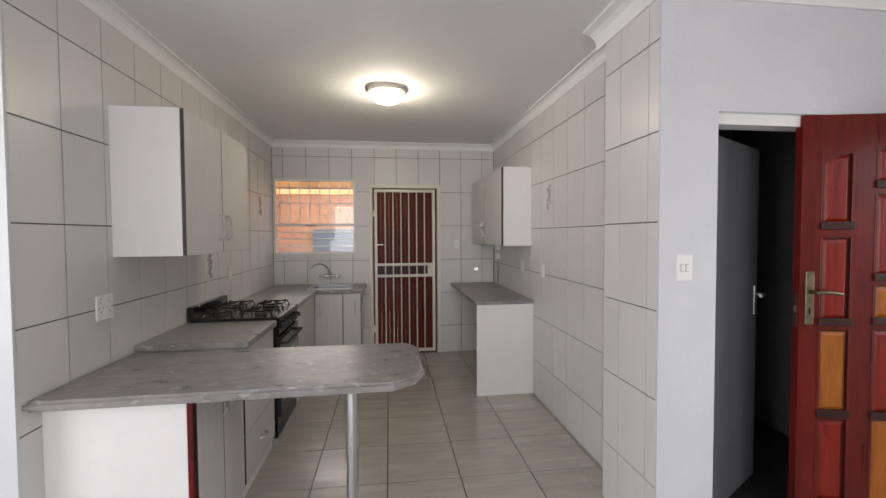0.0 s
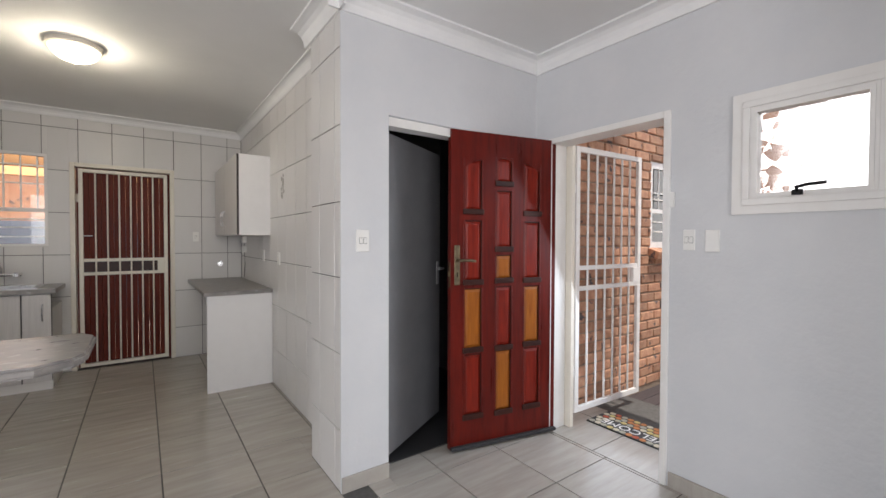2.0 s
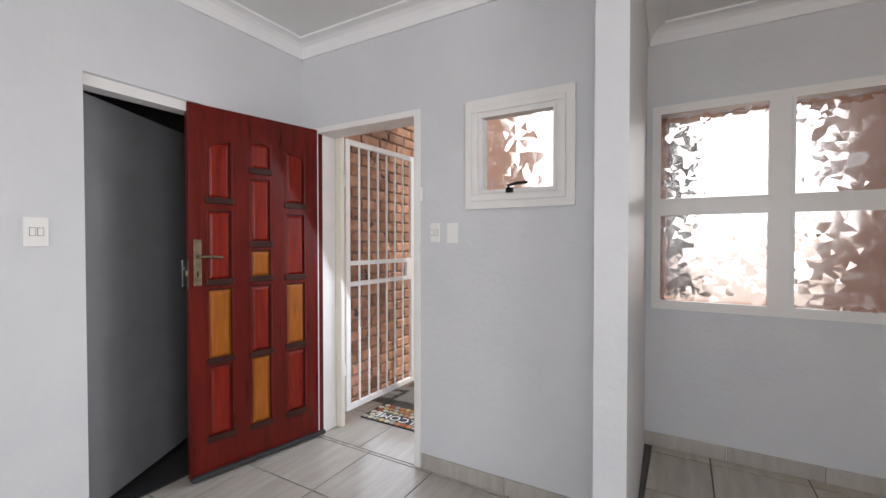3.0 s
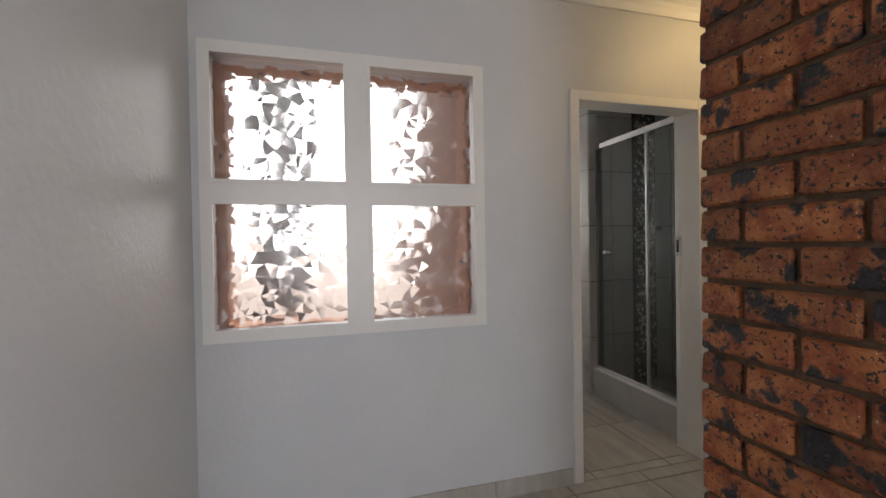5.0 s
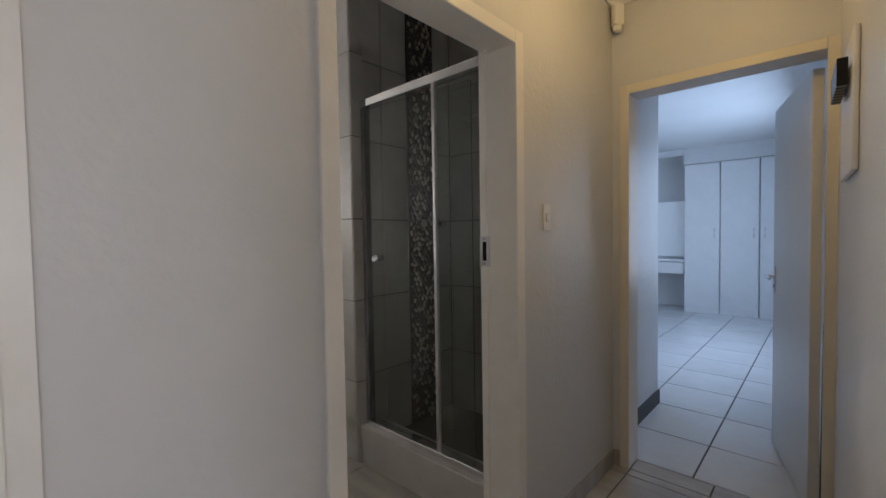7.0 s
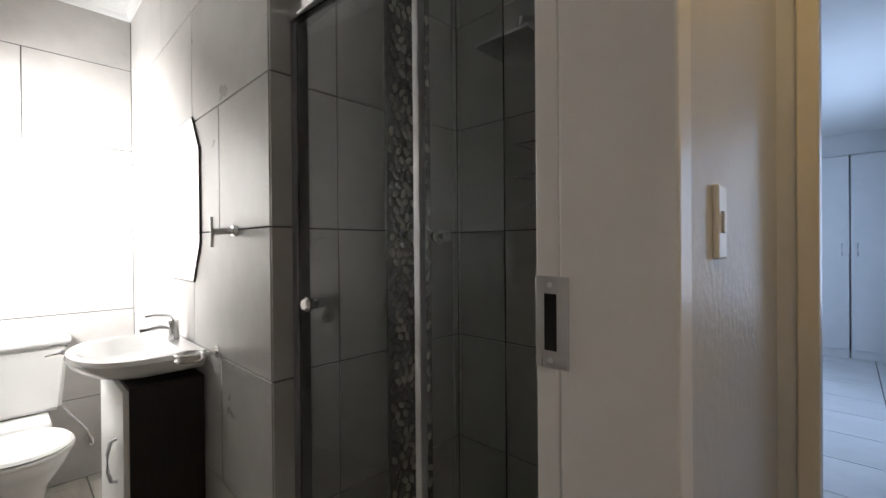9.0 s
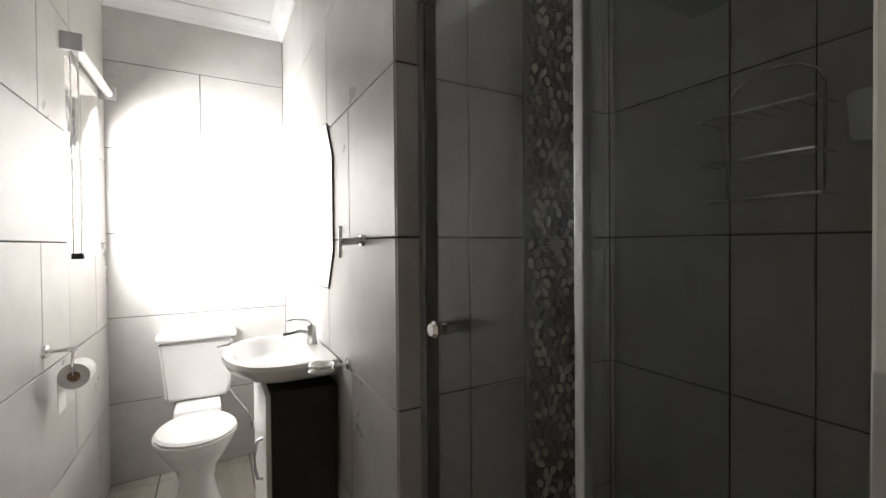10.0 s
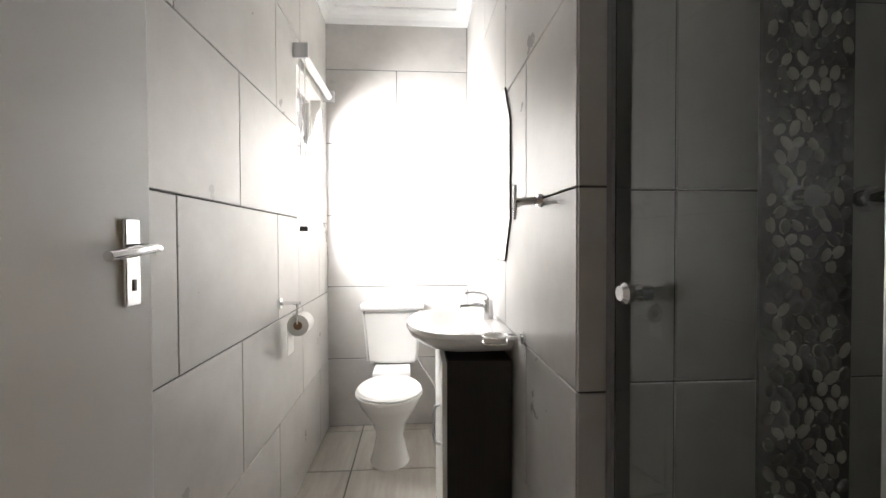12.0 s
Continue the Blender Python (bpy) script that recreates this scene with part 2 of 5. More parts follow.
M["bark"] = material("palm_bark", (0.08, 0.06, 0.05), 0.9, second=(0.16, 0.12, 0.09), scale=14, bump=0.8, bump_scale=20)
M["leaf"] = material("green_leaf", (0.05, 0.11, 0.025), 0.5, second=(0.09, 0.16, 0.04), scale=6)
M["blue_grey"] = material("blue_grey_painted_door", (0.10, 0.12, 0.16), 0.5, second=(0.12, 0.14, 0.18), scale=5)
M["outer_paint"] = material("beige_boundary_wall_paint", (0.62, 0.52, 0.42), 0.85, second=(0.68, 0.58, 0.48), scale=2, bump=0.2)
M["paper"] = material("white_toilet_paper", (0.85, 0.84, 0.82), 0.9, bump=0.1, bump_scale=80)
M["card"] = material("brown_card", (0.30, 0.20, 0.12), 0.9)


# ---------------------------------------------------------------- mesh helpers
def box(bm, lo, hi, bevel=0.0, seg=2):
    lo, hi = [min(a, b) for a, b in zip(lo, hi)], [max(a, b) for a, b in zip(lo, hi)]
    r = bmesh.ops.create_cube(bm, size=1.0)
    for v in r["verts"]:
        v.co = Vector([(l + h) / 2 + c * (h - l) for l, h, c in zip(lo, hi, v.co)])
    if bevel:
        es = {e for v in r["verts"] for e in v.link_edges}
        bmesh.ops.bevel(bm, geom=list(es), offset=bevel, segments=seg, profile=0.5, affect="EDGES")
    return bm


def rod(bm, a, b, r0, r1=None, n=16):
    a, b = Vector(a), Vector(b)
    m = Matrix.Translation((a + b) / 2) @ (b - a).to_track_quat("Z", "Y").to_matrix().to_4x4()
    bmesh.ops.create_cone(bm, cap_ends=True, segments=n, radius1=r0, radius2=r0 if r1 is None else r1, depth=(b - a).length, matrix=m)
    return bm


def tube(bm, pts, r, n=10):
    pts = [Vector(p) for p in pts]
    rings = []
    for i, p in enumerate(pts):
        way = (pts[min(i + 1, len(pts) - 1)] - pts[max(i - 1, 0)]).normalized()
        q = way.to_track_quat("Z", "Y")
        rings.append([bm.verts.new(p + q @ Vector((r * math.cos(2 * math.pi * k / n), r * math.sin(2 * math.pi * k / n), 0))) for k in range(n)])
    for a, b in zip(rings, rings[1:]):
        for k in range(n):
            bm.faces.new((a[k], a[(k + 1) % n], b[(k + 1) % n], b[k]))
    bm.faces.new(rings[0][::-1])
    bm.faces.new(rings[-1])
    return bm


def prism(bm, outline, lo, hi, place=lambda u, v, w: (u, v, w)):
    low = [bm.verts.new(place(u, v, lo)) for u, v in outline]
    top = [bm.verts.new(place(u, v, hi)) for u, v in outline]
    bm.faces.new(low[::-1])
    bm.faces.new(top)
    for i in range(len(outline)):
        j = (i + 1) % len(outline)
        bm.faces.new((low[i], low[j], top[j], top[i]))
    bmesh.ops.recalc_face_normals(bm, faces=bm.faces[:])
    return bm


def lathe(bm, profile, centre=(0, 0, 0), n=28, sx=1.0, sy=1.0):
    cx, cy, cz = centre
    rings = [[bm.verts.new((cx + sx * r * math.cos(2 * math.pi * k / n), cy + sy * r * math.sin(2 * math.pi * k / n), cz + z)) for k in range(n)] for r, z in profile]
    for a, b in zip(rings, rings[1:]):
        for k in range(n):
            bm.faces.new((a[k], a[(k + 1) % n], b[(k + 1) % n], b[k]))
    bm.faces.new(rings[0][::-1])
    bm.faces.new(rings[-1])
    bmesh.ops.recalc_face_normals(bm, faces=bm.faces[:])
    return bm


def loft(bm, rings):
    made = [[bm.verts.new(p) for p in ring] for ring in rings]
    n = len(made[0])
    for a, b in zip(made, made[1:]):
        for k in range(n):
            bm.faces.new((a[k], a[(k + 1) % n], b[(k + 1) % n], b[k]))
    bm.faces.new(made[0][::-1])
    bm.faces.new(made[-1])
    bmesh.ops.recalc_face_normals(bm, faces=bm.faces[:])
    return bm


def part(name, bm, mat, parent=None, label="", smooth=False):
    me = bpy.data.meshes.new(name)
    bm.to_mesh(me)
    bm.free()
    me.materials.append(mat)
    if smooth:
        for p in me.polygons:
            p.use_smooth = True
        me.set_sharp_from_angle(angle=radians(38))
    ob = new(name, me)
    if parent:
        ob.parent = parent
        ob.matrix_parent_inverse = Matrix()
    if label:
        ob["label"] = label
    return ob


def thing(name, label, category, at=None, group=""):
    ob = new(name)
    ob.empty_display_size = 0.1
    if at is not None:
        ob.matrix_world = at
    return tagged(ob, label, category, group)


def structure(name, bm, mat, label, category="wall"):
    return tagged(part(name, bm, mat), label, category, kind="structure")


def BM():
    return bmesh.new()


def boxes(*items, bevel=0.0):
    bm = BM()
    for lo, hi in items:
        box(bm, lo, hi, bevel)
    return bm


def rect_minus(rect, hole):
    a0, b0, a1, b1 = rect
    h0, k0, h1, k1 = hole
    if h1 <= a0 or h0 >= a1 or k1 <= b0 or k0 >= b1:
        return [rect]
    out = []
    if h0 > a0:
        out.append((a0, b0, h0, b1))
    if h1 < a1:
        out.append((h1, b0, a1, b1))
    m0, m1 = max(a0, h0), min(a1, h1)
    if k0 > b0:
        out.append((m0, b0, m1, k0))
    if k1 < b1:
        out.append((m0, k1, m1, b1))
    return out


def cut_rects(rect, holes):
    rects = [rect]
    for h in holes:
        rects = [q for r in rects for q in rect_minus(r, h)]
    return rects


def wall(name, axis, p0, p1, u0, u1, z0, z1, holes, mat, label):
    """A wall between p0 and p1 along axis, from u0 to u1, with openings (u0, z0, u1, z1)."""
    bm = BM()
    for a, b, c, d in cut_rects((u0, z0, u1, z1), holes):
        if axis == "x":
            box(bm, (p0, a, b), (p1, c, d))
        else:
            box(bm, (a, p0, b), (c, p1, d))
    return structure(name, bm, mat, label)


TILE_MESH = {}


def tile_mesh(name, w, h, depth, mat, bevel):
    key = (name, round(w, 3), round(h, 3), depth, mat.name)
    if key not in TILE_MESH:
        v = []
        for z, e in ((0, 0), (depth - bevel, 0), (depth, bevel)):
            v += [(-w / 2 + e, -h / 2 + e, z), (w / 2 - e, -h / 2 + e, z), (w / 2 - e, h / 2 - e, z), (-w / 2 + e, h / 2 - e, z)]
        f = [(8, 9, 10, 11)]
        for k in (0, 4):
            f += [(k + i, k + (i + 1) % 4, k + 4 + (i + 1) % 4, k + 4 + i) for i in range(4)]
        me = bpy.data.meshes.new(name)
        me.from_pydata(v, [], f)
        me.materials.append(mat)
        TILE_MESH[key] = me
    return TILE_MESH[key]


def tiles(parent, turn, us, vs, holes, mat, depth=0.006, gap=0.004, bevel=0.0012, name="tile"):
    """Tiles between the joint lines us and vs in the plane that turn lays out (u, v, out of the face)."""
    for a, b in zip(us, us[1:]):
        for c, d in zip(vs, vs[1:]):
            for r in cut_rects((a + gap / 2, c + gap / 2, b - gap / 2, d - gap / 2), holes):
                w, h = r[2] - r[0], r[3] - r[1]
                if w < 0.012 or h < 0.012:
                    continue
                ob = new(name, tile_mesh(name, w, h, depth, mat, bevel))
                ob.parent = parent
                ob.matrix_world = turn @ Matrix.Translation(((r[0] + r[2]) / 2, (r[1] + r[3]) / 2, 0))


def lines(start, pitch, lo, hi):
    k = math.ceil((lo - start) / pitch - 1e-6)
    out = [lo]
    while start + k * pitch < hi - 1e-6:
        if start + k * pitch > lo + 1e-6:
            out.append(start + k * pitch)
        k += 1
    return out + [hi]


def face_x(x, sign):
    """Plane x = const, u along y, v up, facing sign x."""
    return Matrix(((0, 0, sign, x), (1, 0, 0, 0), (0, 1, 0, 0), (0, 0, 0, 1))) if sign > 0 else Matrix(((0, 0, -1, x), (1, 0, 0, 0), (0, 1, 0, 0), (0, 0, 0, 1)))


def face_y(y, sign):
    return Matrix(((1, 0, 0, 0), (0, 0, sign, y), (0, 1, 0, 0), (0, 0, 0, 1)))


def cornice_run(name, a, b, inward, zc, size=0.075):
    """A coved cornice from a to b along a wall, under a ceiling at zc."""
    a, b, inward = Vector((*a, 0)), Vector((*b, 0)), Vector((*inward, 0))
    s = size
    prof = [(0, 0), (0, -s), (0.012, -s), (0.016, -s * 0.86)]
    prof += [(0.016 + (s - 0.03) * (1 - math.cos(t)), -s * 0.86 + (s * 0.72) * math.sin(t)) for t in (0.35, 0.75, 1.15, 1.5)]
    prof += [(s, -0.012), (s, 0)]
    bm = BM()
    loft(bm, [[p + inward * u + Vector((0, 0, zc + v)) for u, v in prof] for p in (a, b)])
    return structure(name, bm, M["cornice"], "white coved plaster cornice under the ceiling", "cornice")


# ---------------------------------------------------------------- the shell
ZC, ZB = 2.62, 2.85
YK, XL, XR = 3.52, -2.54, 0.18
XD, XW = 1.51, 2.47
floor = structure("floor", boxes(((-4.7, -5.9, -0.12), (XW + 0.12, 3.64, -0.006))), M["grout"], "beige ceramic tiled floor of lounge and kitchen", "floor")
floor_bath = structure("floor_bathroom", boxes(((XW + 0.12, -5.75, -0.12), (5.8, -3.6, -0.006))), M["grout"], "beige tiled bathroom floor", "floor")
floor_bed = structure("floor_bedroom", boxes(((1.4, -11.6, -0.12), (4.6, -5.9, -0.006))), M["grout"], "pale tiled bedroom floor", "floor")
structure("ceiling", boxes(((-4.7, -11.6, ZC), (XW + 0.05, 3.64, ZC + 0.1))), M["ceiling"], "white painted ceiling board", "ceiling")
structure("ceiling_bathroom", boxes(((XW + 0.05, -5.75, ZB), (5.8, -3.5, ZB + 0.1))), M["ceiling"], "white bathroom ceiling", "ceiling")
structure("ceiling_bedroom", boxes(((XW + 0.05, -11.6, ZC), (4.6, -5.75, ZC + 0.1))), M["ceiling"], "white bedroom ceiling", "ceiling")
H = 3.0
w_left = wall("wall_kitchen_left", "x", XL - 0.15, XL, 0.012, YK, 0, H, [], M["grout"], "kitchen wall with pale grey tiles")
w_back = wall("wall_kitchen_back", "y", YK, YK + 0.15, XL - 0.15, 1.8, 0, H, [(-2.53, 1.27, -1.56, 2.17), (-1.37, 0, -0.545, 2.08)], M["grout"], "kitchen back wall with pale grey tiles")
w_right = wall("wall_kitchen_right", "x", XR, XR + 0.06, 0.48, YK, 0, H, [], M["grout"], "kitchen wall with pale grey tiles")
w_nib = structure("wall_kitchen_nib", boxes(((0.036, 0.012, 0), (0.24, 0.474, H))), M["grout"], "tiled return of the kitchen wall")
structure("wall_store_side", boxes(((0.03, 0.0, 0), (0.24, 0.012, H))), M["plaster"], "grey painted wall end")
wall("wall_store", "y", 0.0, 0.12, 0.24, XD, 0, H, [(0.31, 0, 1.11, 2.035)], M["plaster"], "grey painted wall with a store doorway")
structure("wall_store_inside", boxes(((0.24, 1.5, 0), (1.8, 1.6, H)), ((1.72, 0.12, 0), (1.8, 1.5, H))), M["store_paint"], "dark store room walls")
wall("wall_entrance", "x", XD, XD + 0.14, -1.98, 0.12, 0, H, [(-0.93, 0, -0.14, 2.02), (-1.79, 1.49, -1.275, 2.005)], M["plaster"], "pale grey entrance wall with door and small window")
structure("wall_wing", prism(BM(), [(1.10, -2.087), (XW, -2.045), (XW, -1.973), (1.10, -1.973)], 0, H), M["plaster"], "pale grey wing wall beside the entrance")
wall("wall_window", "x", XW, XW + 0.12, -5.75, -2.0, 0, H, [(-3.29, 0.91, -2.10, 2.09), (-4.655, 0, -3.85, 2.03)], M["plaster"], "pale grey wall with a four pane window and bathroom doorway")
wall("wall_bedroom_door", "y", -5.76, -5.635, 1.365, XW, 0, H, [(1.586, 0, 2.392, 2.055)], M["plaster"], "painted passage end wall with a doorway")
structure("wall_passage", prism(BM(), [(1.365, -5.635), (1.56, -5.635), (1.485, -3.80), (1.365, -3.80)], 0, ZC), M["white_wall"], "white plastered passage wall")
wall("wall_lounge_south", "y", -5.76, -5.6, -4.7, 1.365, 0, H, [(-3.1, 0.45, -0.1, 2.45)], M["plaster"], "lounge wall with a wide window")
wall("wall_lounge_west", "x", -4.7, -4.54, -5.6, 0.0, 0, H, [(-3.9, 0.5, -1.3, 2.4)], M["plaster"], "lounge wall with a wide window")
structure("wall_lounge_north", boxes(((-4.7, 0.012, 0), (XL - 0.15, 0.15, H)), ((-4.7, 0.0, 0), (XL + 0.008, 0.012, H))), M["plaster"], "grey painted lounge wall")
# one even near-black slab from the doorway to the back of the store
structure("floor_store", boxes(((0.24, 0.12, -0.01), (1.72, 1.5, 0.004))), M["black_soft"], "near-black floor slab in the store room", "floor")
# bathroom
YB0, YB1, XB = -3.705, -4.68, 5.57
w_bl = wall("wall_bathroom_window", "y", YB0, YB0 + 0.13, XW + 0.12, XB + 0.12, 0, H, [(4.85, 1.34, 5.42, 2.2)], M["grout"], "bathroom wall with large grey tiles and a small window")
w_bf = wall("wall_bathroom_end", "x", XB, XB + 0.12, -5.75, YB0 + 0.13, 0, H, [], M["grout"], "bathroom end wall with large grey tiles")
w_br = structure("wall_bathroom_nib", boxes(((3.568, YB1 - 0.09, 0), (XB, YB1 - 0.006, H))), M["grout"], "tiled wall beside the shower")
w_se = structure("wall_shower_end", boxes(((3.626, -5.58, 0), (3.72, YB1 - 0.09, H))), M["grout"], "shower end wall with dark grey tiles")
w_sb = structure("wall_shower_back", boxes(((XW + 0.12, -5.66, 0), (3.72, -5.586, H))), M["grout"], "shower back wall with grey tiles")
w_sd = structure("wall_shower_near", boxes(((XW + 0.12, -5.58, 0), (XW + 0.14, -4.70, H))), M["grout"], "shower near wall with grey tiles")
# bedroom
structure("wall_bedroom_nib", boxes(((2.53, -6.71, 0), (2.68, -5.77, ZC))), M["white_wall"], "bedroom wall beside the doorway")
structure("wall_bedroom_north", boxes(((2.68, -5.95, 0), (4.6, -5.77, ZC))), M["white_wall"], "bedroom wall")
structure("wall_bedroom_east", boxes(((4.45, -11.6, 0), (4.6, -5.95, ZC))), M["white_wall"], "bedroom side wall")
structure("wall_bedroom_end", boxes(((1.4, -11.6, 0), (4.45, -11.45, ZC))), M["white_wall"], "bedroom end wall")
wall("wall_bedroom_west", "x", 1.44, 1.59, -11.45, -5.76, 0, ZC, [(-9.7, 0.75, -7.5, 2.15)], M["white_wall"], "bedroom wall with a wide window")

for a, b, n in [((XL, 0.0), (XL, YK), (1, 0)), ((XL, YK), (XR, YK), (0, -1)), ((XR, YK), (XR, 0.48), (-1, 0)), ((0.03, 0.55), (0.03, -0.07), (-1, 0)),
                ((-0.04, 0.0), (XD, 0.0), (0, -1)), ((XD, 0), (XD, -1.973), (-1, 0)), ((XD, -1.973), (1.03, -1.973), (0, 1)),
                ((1.03, -2.089), (XW, -2.045), (0, -1)), ((XW, -2.045), (XW, -5.635), (-1, 0)), ((XW, -5.635), (1.465, -5.635), (0, 1))]:
    cornice_run("cornice", a, b, n, ZC, 0.075 if b[1] > 0.4 or a[1] > 0.9 else 0.098)
for a, b, n in [((XB, YB0), (XB, YB1), (-1, 0)), ((XW + 0.12, YB0), (XB, YB0), (0, -1)), ((XB, YB1), (3.56, YB1), (0, 1))]:
    cornice_run("cornice", a, b, n, ZB, 0.085)
cornice_run("cornice", (4.4, -11.05), (1.7, -11.05), (0, 1), ZC)

# skirting of cut floor tiles
def skirting(a, b, n, h=0.085):
    (x0, y0), (x1, y1) = a, b
    t = 0.012
    length = abs(x1 - x0) + abs(y1 - y0)
    holder = tagged(new("baseboard"), "beige tile skirting along the wall", "baseboard", kind="structure")
    steps = max(1, round(length / 0.45))
    for i in range(steps):
        f0, f1 = i / steps, (i + 1) / steps
        p, q = (x0 + (x1 - x0) * f0, y0 + (y1 - y0) * f0), (x0 + (x1 - x0) * f1, y0 + (y1 - y0) * f1)
        g = 0.0015
        if x0 == x1:
            lo, hi = (x0, min(p[1], q[1]) + g, 0), (x0 + n[0] * t, max(p[1], q[1]) - g, h)
        else:
            lo, hi = (min(p[0], q[0]) + g, y0, 0), (max(p[0], q[0]) - g, y0 + n[1] * t, h)
        part("skirting_tile", boxes((lo, hi), bevel=0.002), M["floor_tile"], holder)


skirting((XD, -0.965), (XD, -1.973), (-1, 0))
skirting((0.03, 0.0), (0.31, 0.0), (0, -1))
skirting((XW, -2.045), (XW, -3.80), (-1, 0))
skirting((XW, -4.69), (XW, -5.635), (-1, 0))
skirting((XW, -5.635), (2.432, -5.635), (0, 1))
tagged(part("baseboard", boxes(((2.515, -6.71, 0), (2.53, -5.77, 0.1))), M["black_soft"]), "dark bedroom skirting board", "baseboard", kind="structure")


def door_frame(name, axis, p0, p1, u0, u1, top, w, mat, label, proud=0.012):
    """A frame round an opening u0..u1 of a wall p0..p1: two jambs and a head that wrap the wall."""
    ob = tagged(new(name), label, "door frame", kind="structure")
    q0, q1 = p0 - proud, p1 + proud
    for nm, a, b, c, d in (("jamb", u0 - w, u0 + 0.012, 0, top + w), ("jamb", u1 - 0.012, u1 + w, 0, top + w), ("head", u0 + 0.012, u1 - 0.012, top - 0.012, top + w)):
        lo, hi = ((q0, a, c), (q1, b, d)) if axis == "x" else ((a, q0, c), (b, q1, d))
        part(nm, boxes((lo, hi), bevel=0.004), mat, ob)
    return ob


M["cream_frame"] = material("cream_steel_frame_paint", (0.72, 0.67, 0.57), 0.35, second=(0.76, 0.71, 0.62), scale=8)
bath_frame = door_frame("door_frame_bathroom", "x", XW, XW + 0.12, -4.655, -3.85, 2.03, 0.04, M["trim"], "white painted steel bathroom door frame")
part("rebate", boxes(((2.602, -4.692, 0), (2.637, -4.6435, 2.07)), bevel=0.003), M["trim"], bath_frame)
door_frame("door_frame_bedroom", "y", -5.76, -5.635, 1.586, 2.392, 2.055, 0.035, M["cream_frame"], "cream painted bedroom door frame")
door_frame("door_frame_front", "x", XD, XD + 0.14, -0.93, -0.14, 2.02, 0.025, M["trim"], "white painted front door frame")
door_frame("door_frame_kitchen", "y", YK, YK + 0.15, -1.37, -0.545, 2.08, 0.03, M["cream_frame"], "cream steel kitchen door frame")
structure("threshold", boxes(((XD, -0.93, -0.1), (2.16, 0.0, -0.006)), ((XD, -1.6, -0.1), (2.16, -0.93, -0.006))), M["grout"], "tiled front step", "floor")


# ---------------------------------------------------------------- doors
def leaf_panels(parent, spec, width, height, face, mat_frame):
    """A panelled leaf: stiles and rails round recessed fields, backing and raised panels on its face side."""
    holes = [(a, c, b, d) for a, b, c, d, m in spec]
    bm = BM()
    for a, b, c, d in cut_rects((0, 0, width, height), holes):
        box(bm, (a, -face, b), (c, face, d))
    frame_ob = part("leaf", bm, mat_frame, parent)
    # dark backing colours in the shade of the thin groove round each panel
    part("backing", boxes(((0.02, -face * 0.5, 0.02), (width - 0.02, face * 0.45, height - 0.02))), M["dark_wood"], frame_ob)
    for a, b, c, d, m in spec:
        # a raised field: chamfered margin round a flat middle, and a dark bolection at its foot
        bm = BM()
        e, g = 0.005, 0.024
        rings = [[(p, y, q) for p, q in ((a + k, c + k), (b - k, c + k), (b - k, d - k), (a + k, d - k))] for k, y in ((e, 0.002), (e, face * 0.35), (g, face * 0.85), (g + 0.004, face * 0.9))]
        loft(bm, rings)
        part("panel", bm, M[m], frame_ob, "amber stained panel" if m == "amber_panel" else "")
        bm = BM()
        for lo, hi in (((a - 0.004, face - 0.002, c), (a + 0.006, face + 0.004, d)), ((b - 0.006, face - 0.002, c), (b + 0.004, face + 0.004, d))):
            box(bm, lo, hi, 0.002, 1)
        part("moulding", bm, mat_frame, frame_ob)
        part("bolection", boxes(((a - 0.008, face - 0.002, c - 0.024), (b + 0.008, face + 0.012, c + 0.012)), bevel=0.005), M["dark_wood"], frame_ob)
    return frame_ob


def lever_handle(parent, x, z, y, way, mat, tall=0.16, plate=0.036, lever=0.11, name="handle"):
    part("handle_plate", boxes(((x - plate / 2, y, z - tall * 0.62), (x + plate / 2, y + 0.008, z + tall * 0.38)), bevel=0.003), mat, parent)
    bm = BM()
    rod(bm, (x, y, z), (x, y + 0.045, z), 0.009)
    tube(bm, [(x, y + 0.045, z), (x + way * 0.03, y + 0.05, z + 0.002), (x + way * lever * 0.7, y + 0.05, z), (x + way * lever, y + 0.046, z - 0.006)], 0.0085)
    part(name, bm, mat, parent, smooth=True)
    part("keyhole", boxes(((x - 0.003, y + 0.008, z - tall * 0.42), (x + 0.003, y + 0.0095, z - tall * 0.30))), M["black"], parent)


red = thing("front_door", "open red stained panelled front door with amber panels", "door", pose(1.54, -0.138, 0.012, 0, 0, 167.6))
spec = []
for a, b in ((0.128, 0.26), (0.577, 0.71)):
    spec += [(a, b, 1.515, 1.845, "red_panel"), (a, b, 1.065, 1.455, "red_panel"), (a, b, 0.63, 1.02, "amber_panel"), (a, b, 0.20, 0.595, "red_panel")]
spec += [(0.352, 0.478, 1.705, 1.87, "red_panel"), (0.352, 0.478, 1.275, 1.655, "red_panel"), (0.352, 0.478, 1.07, 1.232, "amber_panel"),
         (0.352, 0.478, 0.625, 1.025, "red_panel"), (0.352, 0.478, 0.195, 0.60, "amber_panel")]
red_leaf = leaf_panels(red, spec, 0.80, 2.02, 0.021, M["red_wood"])
